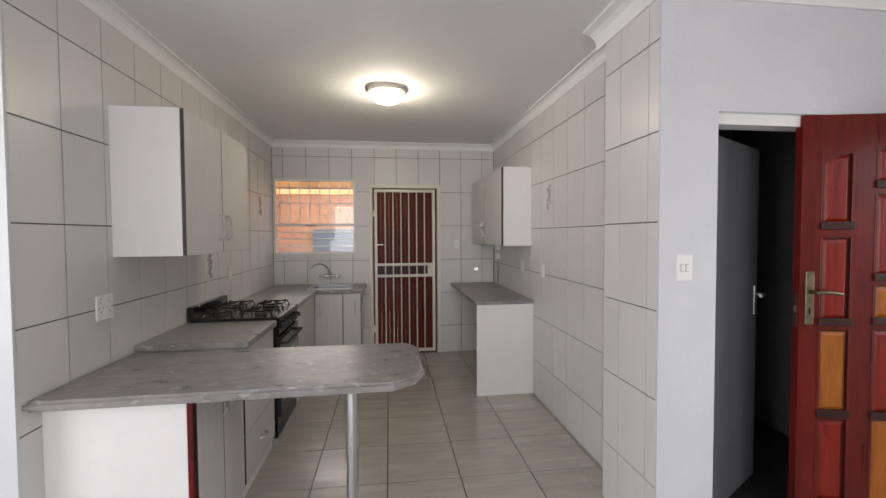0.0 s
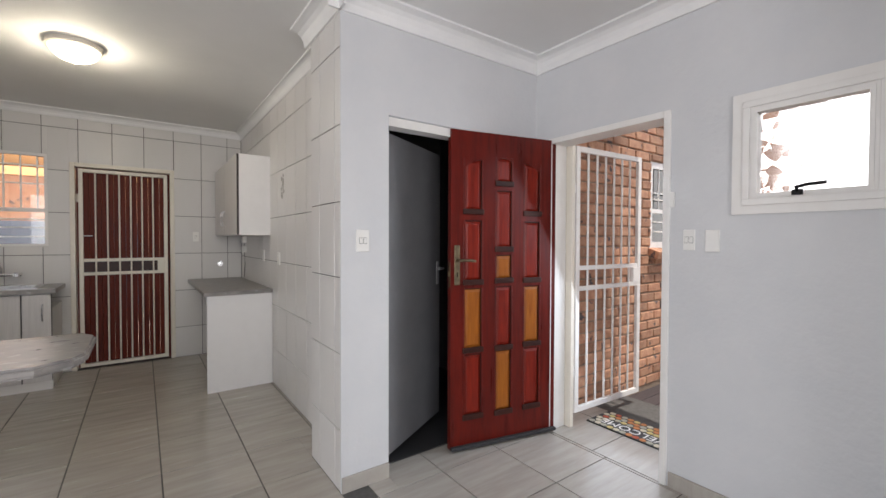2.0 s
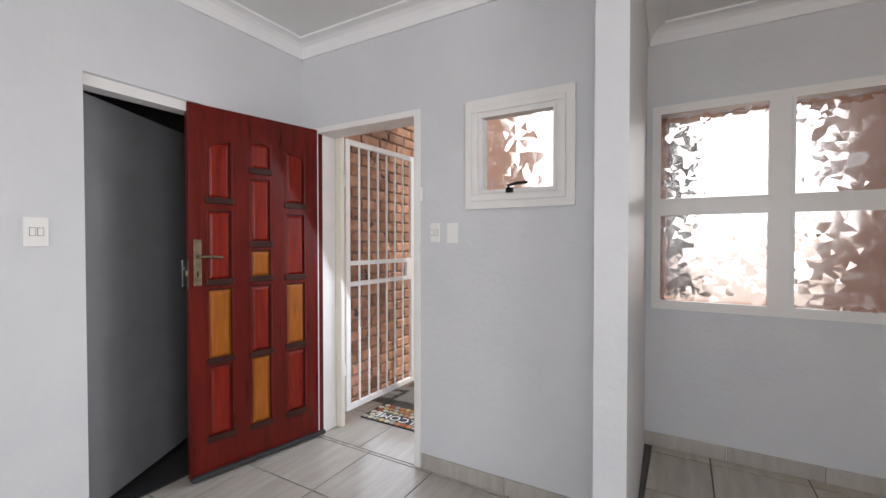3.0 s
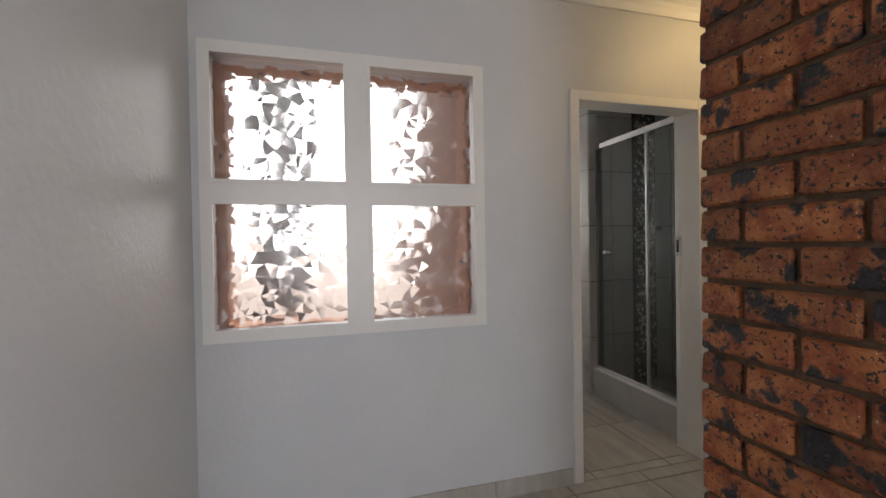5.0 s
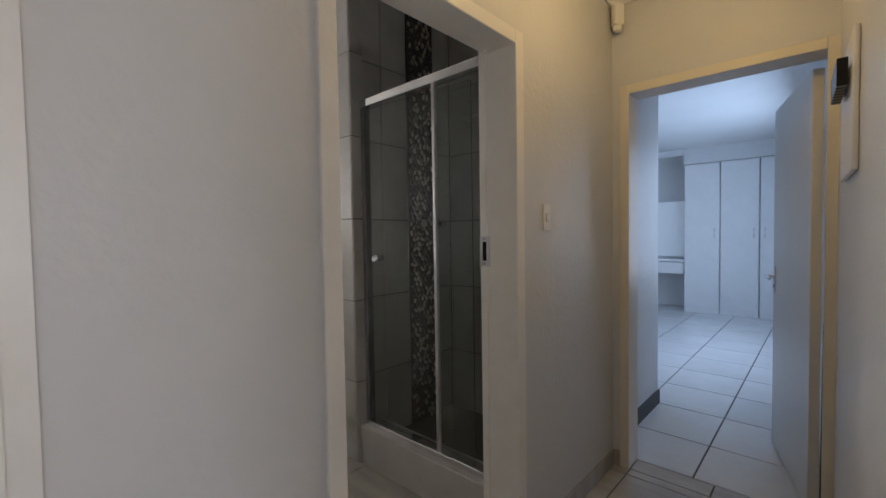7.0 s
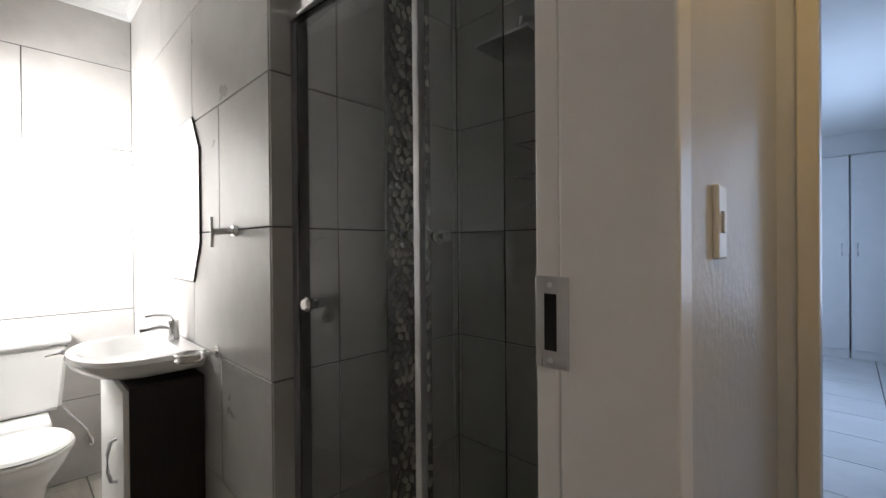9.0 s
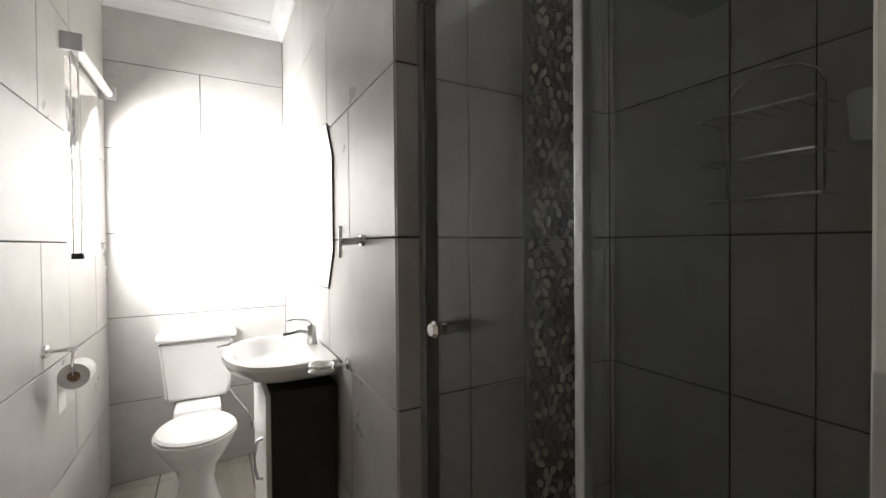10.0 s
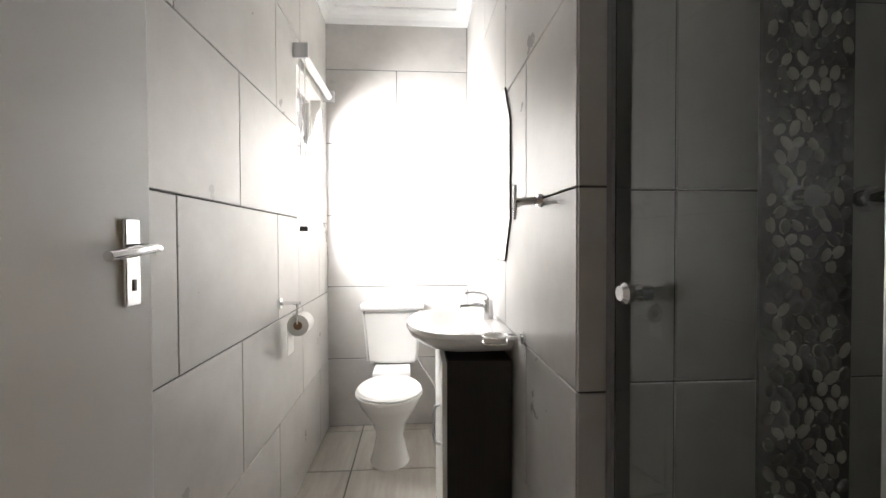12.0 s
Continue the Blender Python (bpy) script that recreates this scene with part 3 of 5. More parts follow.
# arched upper rail over the three top panels
for a, b, rise_a, rise_b in ((0.128, 0.26, 0.055, 0.0), (0.577, 0.71, 0.0, 0.055), (0.352, 0.415, 0.025, 0.0), (0.415, 0.478, 0.0, 0.025)):
    top = 1.87 if 0.3 < a < 0.5 else 1.845
    arch = [(a, top + 0.002), (b, top + 0.002)]
    arch += [(b + (a - b) * k / 6, top - 0.003 - rise_b * (1 - math.sin(k / 6 * math.pi / 2)) - rise_a * (1 - math.cos(k / 6 * math.pi / 2))) for k in range(7)]
    part("arch", prism(BM(), arch, 0.008, 0.0205, lambda u, v, w: (u, w, v)), M["red_wood"], red_leaf)
lever_handle(red, 0.759, 1.20, 0.021, -1, M["brass"], 0.25, 0.038)
part("latch", boxes(((0.80, -0.012, 1.03), (0.802, 0.012, 1.19)), ((0.80, -0.007, 1.1), (0.812, 0.007, 1.13))), M["brass"], red)
part("weather_bar", boxes(((0.0, 0.021, 0.0), (0.80, 0.05, 0.022)), bevel=0.004), M["black_soft"], red, "dark rubber weather bar")

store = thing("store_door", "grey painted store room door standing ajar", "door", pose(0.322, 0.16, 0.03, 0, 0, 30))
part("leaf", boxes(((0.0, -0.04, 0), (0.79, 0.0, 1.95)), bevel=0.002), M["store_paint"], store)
part("handle_plate", boxes(((0.725, -0.048, 0.98), (0.762, -0.04, 1.15)), bevel=0.002), M["steel"], store)
bm = BM()
tube(bm, [(0.745, -0.045, 1.1), (0.745, -0.09, 1.1), (0.66, -0.095, 1.1)], 0.009)
part("handle", bm, M["steel"], store, smooth=True)
store_frame = tagged(new("door_frame_store"), "white painted head of the store doorway", "door frame", kind="structure")
part("head", boxes(((0.31, 0.03, 1.985), (1.11, 0.12, 2.035))), M["trim"], store_frame)

bathd = thing("bathroom_door", "white painted bathroom door open against the wall", "door", pose(2.60, -3.858, 0.01, 0, 0, 0))
part("leaf", boxes(((0.0, 0.0, 0), (0.80, 0.04, 2.0)), bevel=0.002), M["door_paint"], bathd)
bathh = part("handle_plate", boxes(((0.725, -0.008, 1.17), (0.762, 0.0, 1.31)), bevel=0.003), M["chrome"], bathd)
bm = BM()
rod(bm, (0.744, 0, 1.262), (0.744, -0.045, 1.262), 0.009)
tube(bm, [(0.744, -0.045, 1.262), (0.72, -0.05, 1.264), (0.67, -0.05, 1.258), (0.635, -0.045, 1.254)], 0.008)
part("handle", bm, M["chrome"], bathd, smooth=True)
part("keyhole", boxes(((0.741, -0.01, 1.195), (0.747, -0.008, 1.213))), M["black"], bathd)

bedd = thing("bedroom_door", "pale painted bedroom door standing open", "door", pose(1.625, -5.77, 0.01, 0, 0, -76))
part("leaf", boxes(((0.0, -0.02, 0), (0.75, 0.02, 2.0)), bevel=0.002), M["door_paint"], bedd)
lever_handle(bedd, 0.70, 1.02, 0.02, -1, M["chrome"])

strike = thing("strike_plate", "worn steel strike plate on the bathroom door frame", "strike plate")
part("plate", boxes(((2.588, -4.645, 1.176), (2.636, -4.640, 1.299)), bevel=0.0015), M["steel"], strike)
part("slot", boxes(((2.604, -4.641, 1.20), (2.622, -4.6392, 1.276))), M["black"], strike)
for z in (1.187, 1.288):
    bm = BM()
    rod(bm, (2.613, -4.641, z), (2.613, -4.638, z), 0.0045)
    part("screw", bm, M["chrome"], strike)

# ---------------------------------------------------------------- security gates
def barred_gate(name, label, at, w, z0, z1, nbars, mids, mat, fw=0.04, bar=0.008, lock=True):
    g = thing(name, label, "gate", at)
    part("gate_frame", boxes(((0, -0.013, z0), (fw, 0.013, z1)), ((w - fw, -0.013, z0), (w, 0.013, z1)), ((fw, -0.013, z0), (w - fw, 0.013, z0 + fw)), ((fw, -0.013, z1 - fw), (w - fw, 0.013, z1)), bevel=0.002), mat, g)
    for m in mids:
        part("rail", boxes(((fw, -0.012, m - 0.016), (w - fw, 0.012, m + 0.016)), bevel=0.002), mat, g)
    for i in range(nbars):
        x = fw + (w - 2 * fw) * (i + 1) / (nbars + 1)
        bm = BM()
        rod(bm, (x, 0, z0 + fw), (x, 0, z1 - fw), bar, n=10)
        part("bar", bm, mat, g, smooth=True)
    if lock:
        part("lock_box", boxes(((w - fw - 0.06, -0.016, mids[0] + 0.016), (w - fw, 0.016, mids[1] - 0.016)), bevel=0.002), mat, g)
    for z in (z0 + 0.3, z1 - 0.3):
        bm = BM()
        rod(bm, (-0.012, 0, z - 0.04), (-0.012, 0, z + 0.04), 0.012)
        part("hinge", bm, mat, g, smooth=True)
    return g


barred_gate("security_gate", "white barred steel security gate standing open outside", pose(1.72, -0.185, 0, 0, 0, -2.5), 0.80, 0.09, 2.02, 6, (0.99, 1.14), M["gate"])
post = thing("gate_post", "cream steel gate post beside the front door", "post")
part("post", boxes(((1.665, -0.20, 0), (1.70, -0.14, 2.03)), bevel=0.003), M["cream_frame"], post)
kg = barred_gate("security_gate", "cream barred steel gate over the kitchen door", pose(-1.335, YK + 0.02, 0, 0, 0, 0), 0.755, 0.02, 2.055, 6, (0.98, 1.12), M["cream_frame"], 0.035, 0.008)
kd = thing("kitchen_door", "closed dark red boarded kitchen back door", "door", pose(-1.355, YK + 0.06, 0.01))
for i in range(8):
    part("plank", boxes(((i * 0.1 + 0.001, 0, 0), (i * 0.1 + 0.099, 0.04, 2.06)), bevel=0.003), M["back_door"], kd)
part("lock_rail", boxes(((0.01, -0.012, 0.98), (0.79, 0.0, 1.1))), M["dark_wood"], kd)
bm = BM()
tube(bm, [(0.05, 0, 1.36), (0.05, -0.04, 1.36), (0.13, -0.045, 1.36)], 0.008)
part("handle", bm, M["chrome"], kd, smooth=True)
tagged(part("trim", boxes(((-1.355, YK + 0.1, 0), (-0.56, YK + 0.12, 0.012))), M["steel"]), "steel door threshold strip", "threshold", kind="structure")

# ---------------------------------------------------------------- windows
def window_grid(name, label, x0, x1, y0, y1, z0, z1, panes, mat_glass, sash=0.0):
    """A timber window in a wall of constant x: a frame with openings (y0, z0, y1, z1), each with its pane."""
    ob = tagged(new(name), label, "window", kind="structure")
    bm = BM()
    for a, b, c, d in cut_rects((y0, z0, y1, z1), panes):
        box(bm, (x0, a, b), (x1, c, d))
    part("window_frame", bm, M["trim"], ob)
    for a, b, c, d in panes:
        bead = BM()
        for p, q, r, s in cut_rects((a - 0.012, b - 0.012, c + 0.012, d + 0.012), [(a + 0.004, b + 0.004, c - 0.004, d - 0.004)]):
            box(bead, (x0 - 0.008, p, q), (x0 + 0.004, r, s))
        part("bead", bead, M["trim"], ob)
        pane = part("pane", boxes(((x0 + 0.03, a, b), (x0 + 0.034, c, d))), mat_glass, ob, "frosted leaf-pattern glass pane")
        # the leaves are pressed into the room side only
        pane.data.materials.append(M["pane_back"])
        for p in pane.data.polygons:
            p.material_index = 0 if p.normal.x < -0.5 else 1
    return ob


window_grid("window_1", "small white window with frosted leaf-pattern glass", XD - 0.018, XD + 0.05, -1.817, -1.25, 1.466, 2.03, [(-1.72, 1.555, -1.345, 1.935)], M["frosted"])
tagged(part("trim", boxes(((XD - 0.028, -1.775, 1.505), (XD - 0.018, -1.292, 1.535)), ((XD - 0.028, -1.775, 1.96), (XD - 0.018, -1.292, 1.99)),
                          ((XD - 0.028, -1.775, 1.535), (XD - 0.018, -1.745, 1.96)), ((XD - 0.028, -1.322, 1.535), (XD - 0.018, -1.292, 1.96)), bevel=0.003), M["trim"]), "white opening sash of the small window", "window sash", kind="structure")
wh = thing("window_handle", "black window stay handle on the small sash", "handle")
bm = BM()
tube(bm, [(XD - 0.02, -1.50, 1.555), (XD - 0.045, -1.50, 1.572), (XD - 0.05, -1.54, 1.58), (XD - 0.045, -1.60, 1.583)], 0.008)
part("lever", bm, M["black"], wh, smooth=True)
part("base", boxes(((XD - 0.03, -1.52, 1.54), (XD - 0.018, -1.48, 1.565)), bevel=0.002), M["black"], wh)
window_grid("window_2", "white four pane window with frosted leaf-pattern glass", XW - 0.016, XW + 0.05, -3.325, -2.078, 0.876, 2.135,
            [(-2.665, 1.556, -2.122, 2.085), (-3.275, 1.556, -2.775, 2.085), (-2.665, 0.926, -2.122, 1.46), (-3.275, 0.926, -2.775, 1.46)], M["frosted"])
rev = structure("window_reveal", boxes(((XW + 0.12, -3.42, 0.80), (XW + 0.26, -3.27, 2.25)), ((XW + 0.12, -2.15, 0.80), (XW + 0.26, -2.02, 2.25)), ((XW + 0.12, -3.27, 2.09), (XW + 0.26, -2.15, 2.25)), ((XW + 0.12, -3.27, 0.80), (XW + 0.26, -2.15, 0.915))),
                M["brick_out"], "brick window reveal outside", "wall")
# kitchen window
kw = tagged(new("window_3"), "steel kitchen window with burglar bars and louvres", "window", kind="structure")
wx0, wx1, wz0, wz1 = -2.53, -1.56, 1.27, 2.17
part("window_frame", boxes(((wx0, YK, wz0), (wx0 + 0.025, YK + 0.06, wz1)), ((wx1 - 0.025, YK, wz0), (wx1, YK + 0.06, wz1)), ((wx0 + 0.025, YK, wz1 - 0.025), (wx1 - 0.025, YK + 0.06, wz1)),
                           ((wx0 + 0.025, YK, wz0), (wx1 - 0.025, YK + 0.06, wz0 + 0.02)), ((wx0 + 0.025, YK + 0.01, 1.60), (wx1 - 0.025, YK + 0.05, 1.635))), M["gate"], kw)
for i in range(8):
    x = wx0 + 0.06 + i * 0.118
    part("bar", boxes(((x - 0.006, YK + 0.08, 1.635), (x + 0.006, YK + 0.09, wz1))), M["gate"], kw)
for z in (1.88, 2.06):
    part("bar", boxes(((wx0, YK + 0.092, z - 0.006), (wx1, YK + 0.10, z + 0.006))), M["gate"], kw)
for z in (1.36, 1.45, 1.53):
    part("bar", boxes(((wx0, YK + 0.08, z - 0.007), (wx1, YK + 0.09, z + 0.007))), M["gate"], kw)
for a, b in ((wz0 + 0.02, 1.60), (1.635, wz1 - 0.025)):
    p = part("pane", boxes(((wx0 + 0.025, YK + 0.03, a), (wx1 - 0.025, YK + 0.034, b))), M["clear"], kw)
    p.visible_shadow = False
bm = BM()
tube(bm, [(-2.15, YK + 0.01, 1.615), (-2.12, YK - 0.03, 1.60), (-2.02, YK - 0.035, 1.607)], 0.006)
part("stay", bm, M["black"], kw, smooth=True)
tagged(part("window_sill", boxes(((wx0, YK - 0.004, wz0 - 0.012), (wx1, YK + 0.15, wz0)), bevel=0.002), M["wall_tile"]), "tiled sill of the kitchen window", "sill", kind="structure")
# bathroom window
bw = tagged(new("window_4"), "small white bathroom window", "window", kind="structure")
part("window_frame", boxes(((4.85, -3.64, 1.34), (4.88, -3.60, 2.2)), ((5.39, -3.64, 1.34), (5.42, -3.60, 2.2)), ((4.88, -3.64, 2.17), (5.39, -3.60, 2.2)), ((4.88, -3.64, 1.34), (5.39, -3.60, 1.37)), ((4.88, -3.64, 1.85), (5.39, -3.60, 1.875))), M["trim"], bw)
p = part("pane", boxes(((4.88, -3.622, 1.37), (5.39, -3.618, 2.17))), M["frosted"], bw)
p.visible_shadow = False
tagged(part("window_reveal", boxes(((5.414, YB0 - 0.004, 1.346), (5.42, -3.642, 2.194)), ((4.85, YB0 - 0.004, 1.346), (4.856, -3.642, 2.194)), ((4.85, YB0 - 0.004, 2.194), (5.42, -3.642, 2.2)), ((4.85, YB0 - 0.004, 1.34), (5.42, -3.642, 1.346))), M["trim"]),
       "white painted reveal of the bathroom window", "reveal", kind="structure")
# lounge and bedroom windows behind the walk
for nm, items in (("window_5", (((-3.1, -5.70, 0.45), (-3.05, -5.64, 2.45)), ((-0.15, -5.70, 0.45), (-0.1, -5.64, 2.45)), ((-3.05, -5.70, 2.4), (-0.15, -5.64, 2.45)), ((-3.05, -5.70, 0.45), (-0.15, -5.64, 0.5)), ((-1.63, -5.70, 0.5), (-1.58, -5.64, 2.4)))),
                  ("window_6", (((-4.64, -3.9, 0.5), (-4.58, -3.85, 2.4)), ((-4.64, -1.35, 0.5), (-4.58, -1.3, 2.4)), ((-4.64, -3.85, 2.35), (-4.58, -1.35, 2.4)), ((-4.64, -3.85, 0.5), (-4.58, -1.35, 0.55)))),
                  ("window_7", (((1.49, -9.7, 0.75), (1.55, -9.65, 2.15)), ((1.49, -7.55, 0.75), (1.55, -7.5, 2.15)), ((1.49, -9.65, 2.1), (1.55, -7.55, 2.15)), ((1.49, -9.65, 0.75), (1.55, -7.55, 0.8)), ((1.49, -8.62, 0.8), (1.55, -8.57, 2.1))))):
    tagged(part(nm, boxes(*items), M["trim"]), "white window frame", "window", kind="structure")

# ---------------------------------------------------------------- kitchen
def bow_handle(parent, p, up, out, length=0.13):
    p, up, out = Vector(p), Vector(up), Vector(out)
    bm = BM()
    tube(bm, [p - up * length / 2, p - up * length * 0.46 + out * 0.02, p - up * length * 0.2 + out * 0.03, p + up * length * 0.2 + out * 0.03, p + up * length * 0.46 + out * 0.02, p + up * length / 2], 0.0065)
    part("handle", bm, M["steel"], parent, smooth=True)


def unit_along_x(name, label, x_back, x_front, y0, y1, z0, z1, doors, handle_z, cat="cabinet", handles=None, group=""):
    """A cabinet whose doors face along x; doors: list of (y0, y1, z0, z1)."""
    s = 1 if x_front > x_back else -1
    c = thing(name, label, cat, group=group)
    part("body", boxes(((x_back, y0, z0), (x_front - s * 0.02, y1, z1)), bevel=0.0015), M["melamine"], c)
    for i, (a, b, p, q) in enumerate(doors):
        d = part("door" if q - p > 0.3 else "drawer", boxes(((x_front - s * 0.018, a + 0.004, p + 0.003), (x_front, b - 0.004, q - 0.003)), bevel=0.002), M["unit_door"], c)
        for e in (a + 0.001, b - 0.004):
            part("edge_strip", boxes(((x_front - s * 0.0185, e, p + 0.003), (x_front - s * 0.001, e + 0.003, q - 0.003))), M["dark_edge"], d)
        if handles:
            hy, hz, vertical = handles[i]
            bow_handle(d, (x_front, hy, hz), (0, 0, 1) if vertical else (0, 1, 0), (s, 0, 0), 0.15 if vertical else 0.09)
    return c


unit_along_x("wall_cabinet", "white wall cabinet with two pale textured doors", XL + 0.006, -2.185, 0.58, 1.54, 1.385, 2.14,
             [(0.58, 1.06, 1.385, 2.14), (1.06, 1.54, 1.385, 2.14)], 0, "cabinet", [(1.01, 1.54, True), (1.11, 1.54, True)])
unit_along_x("wall_cabinet", "white wall cabinet above the narrow counter", XR - 0.006, -0.115, 2.09, 3.46, 1.38, 2.12,
             [(2.09, 2.80, 1.38, 2.12), (2.80, 3.46, 1.38, 2.12)], 0, "cabinet", [(2.74, 1.55, True), (2.86, 1.55, True)])
unit_along_x("base_cabinet", "white base cabinet under the breakfast bar", XL + 0.006, -1.965, 0.14, 0.70, 0.0, 0.815,
             [(0.14, 0.42, 0.08, 0.80), (0.42, 0.70, 0.08, 0.80)], 0, "cabinet", [(0.38, 0.70, True), (0.46, 0.70, True)])
unit_along_x("drawer_cabinet", "white drawer cabinet beside the stove", XL + 0.006, -1.965, 0.72, 1.315, 0.0, 0.855,
             [(0.72, 1.315, 0.62, 0.85), (0.72, 1.315, 0.36, 0.62), (0.72, 1.315, 0.08, 0.36)], 0, "cabinet", [(1.02, 0.74, False), (1.02, 0.49, False), (1.02, 0.23, False)])
end_panel = thing("end_panel", "white end panel below the breakfast bar", "panel")
part("panel", boxes(((XL + 0.006, 0.118, 0.0), (-1.995, 0.138, 0.818)), bevel=0.002), M["melamine"], end_panel)
part("edge_strip", boxes(((-1.994, 0.114, 0.0), (-1.972, 0.138, 0.818)), bevel=0.002), M["red_wood"], end_panel, "dark red edge strip")
corner = thing("corner_cabinet", "white corner base cabinet with a pale door", "cabinet")
part("body", boxes(((XL + 0.006, 1.955, 0), (-1.985, YK - 0.008, 0.855))), M["melamine"], corner)
part("door", boxes(((-1.983, 1.96, 0.08), (-1.965, 2.94, 0.85)), bevel=0.002), M["unit_door"], corner)
sinkc = thing("sink_cabinet", "white sink cabinet with two pale doors", "cabinet")
part("body", boxes(((-1.98, 2.97, 0.0), (-1.47, YK - 0.008, 0.72))), M["melamine"], sinkc)
for a, b, hx in ((-1.955, -1.67, -1.91), (-1.66, -1.475, -1.53)):
    d = part("door", boxes(((a, 2.95, 0.08), (b, 2.968, 0.85)), bevel=0.002), M["unit_door"], sinkc)
    part("edge_strip", boxes(((b + 0.001, 2.951, 0.08), (b + 0.006, 2.967, 0.85))), M["dark_edge"], d)
    bow_handle(d, (hx, 2.95, 0.69), (0, 0, 1), (0, -1, 0), 0.14)

bar = thing("breakfast_bar", "mottled grey laminate breakfast bar with cut corners", "counter")
bm = BM()
prism(bm, [(XL + 0.006, 0.03), (-1.14, 0.055), (-1.035, 0.13), (-1.0, 0.22), (-1.0, 0.62), (-1.06, 0.715), (XL + 0.006, 0.725)], 0.82, 0.862)
bmesh.ops.bevel(bm, geom=[e for e in bm.edges if abs(e.verts[0].co.z - e.verts[1].co.z) < 1e-4], offset=0.012, segments=3, affect="EDGES")
part("worktop", bm, M["worktop"], bar)
bm = BM()
rod(bm, (-1.345, 0.36, 0.012), (-1.345, 0.36, 0.82), 0.030, n=28)
part("leg", bm, M["steel"], bar, "brushed steel support pole", smooth=True)
bm = BM()
rod(bm, (-1.345, 0.36, 0.0), (-1.345, 0.36, 0.012), 0.055, n=28)
part("foot", bm, M["steel"], bar, smooth=True)

wt = thing("worktop", "mottled grey laminate kitchen worktop round the corner", "worktop")
part("slab", boxes(((XL + 0.006, 0.727, 0.858), (-1.94, 1.32, 0.898)), bevel=0.006), M["worktop"], wt)
bm = BM()
sink = (-2.02, 3.02, -1.60, 3.38)
for a, b, c, d in cut_rects((XL + 0.006, 2.93, -1.44, YK - 0.008), [sink]):
    box(bm, (a, b, 0.858), (c, d, 0.898))
box(bm, (XL + 0.006, 1.95, 0.858), (-1.94, 2.93, 0.898))
part("slab", bm, M["worktop"], wt)
sk = thing("sink", "stainless steel inset kitchen sink", "sink")
bm = BM()
a, b, c, d = sink
for p, q, r, s in cut_rects((a - 0.03, b - 0.03, c + 0.03, d + 0.03), [(a + 0.02, b + 0.02, c - 0.02, d - 0.02)]):
    box(bm, (p, q, 0.8985), (r, s, 0.903))
part("rim", bm, M["steel"], sk)
part("bowl", boxes(((a + 0.015, b + 0.015, 0.74), (a + 0.02, d - 0.015, 0.8985)), ((c - 0.02, b + 0.015, 0.74), (c - 0.015, d - 0.015, 0.8985)), ((a + 0.02, b + 0.015, 0.74), (c - 0.02, b + 0.02, 0.8985)),
                   ((a + 0.02, d - 0.02, 0.74), (c - 0.02, d - 0.015, 0.8985)), ((a + 0.015, b + 0.015, 0.735), (c - 0.015, d - 0.015, 0.74))), M["steel"], sk)
bm = BM()
rod(bm, (-1.81, 3.2, 0.74), (-1.81, 3.2, 0.744), 0.035, n=20)
part("drain", bm, M["chrome"], sk)
tap = thing("kitchen_tap", "chrome wall mixer tap with swan neck", "tap")
bm = BM()
rod(bm, (-2.00, 3.46, 1.0), (-1.74, 3.46, 1.0), 0.017)
part("body", bm, M["chrome"], tap, smooth=True)
for x in (-1.97, -1.77):
    bm = BM()
    rod(bm, (x, YK - 0.006, 1.0), (x, 3.40, 1.0), 0.014)
    rod(bm, (x, 3.405, 1.0), (x, 3.375, 1.0), 0.026, 0.02)
    part("knob", bm, M["chrome"], tap, smooth=True)
bm = BM()
tube(bm, [(-1.87, 3.46, 1.0)] + [(-1.87 - 0.0 - 0.11 * (1 - math.cos(t)), 3.46 - 0.10 * (1 - math.cos(t)), 1.02 + 0.13 * math.sin(t)) for t in (0.3, 0.7, 1.1, 1.5, 1.9, 2.3, 2.7)], 0.010)
part("spout", bm, M["chrome"], tap, smooth=True)

stove = thing("stove", "black gas hob with built-in steel oven", "stove")
part("body", boxes(((XL + 0.03, 1.33, 0.05), (-1.95, 1.94, 0.895)), bevel=0.003), M["black"], stove)
part("hob_plate", boxes(((XL + 0.03, 1.325, 0.895), (-1.925, 1.945, 0.915)), bevel=0.005), M["black"], stove)
part("splash_guard", boxes(((XL + 0.01, 1.325, 0.905), (XL + 0.05, 1.945, 1.0)), bevel=0.004), M["black"], stove)
for bx in (-2.36, -2.09):
    for by in (1.48, 1.79):
        bm = BM()
        rod(bm, (bx, by, 0.915), (bx, by, 0.932), 0.048, 0.042, 20)
        rod(bm, (bx, by, 0.932), (bx, by, 0.94), 0.03, 0.028, 20)
        part("burner", bm, M["black_soft"], stove, smooth=True)
        bm = BM()
        for k in range(4):
            an = math.pi / 4 + k * math.pi / 2
            tube(bm, [(bx + 0.02 * math.cos(an), by + 0.02 * math.sin(an), 0.955), (bx + 0.125 * math.cos(an), by + 0.125 * math.sin(an), 0.957), (bx + 0.145 * math.cos(an), by + 0.145 * math.sin(an), 0.916)], 0.006, 8)
        tube(bm, [(bx + 0.10 * math.cos(t), by + 0.10 * math.sin(t), 0.952) for t in [2 * math.pi * k / 16 for k in range(17)]], 0.005, 6)
        part("pan_support", bm, M["black"], stove, smooth=True)
part("control_panel", boxes(((-1.952, 1.335, 0.79), (-1.93, 1.935, 0.893)), bevel=0.003), M["black"], stove)
for i in range(5):
    bm = BM()
    y = 1.42 + i * 0.11
    rod(bm, (-1.93, y, 0.84), (-1.895, y, 0.84), 0.022, 0.018, 18)
    part("knob", bm, M["black_soft"], stove, smooth=True)
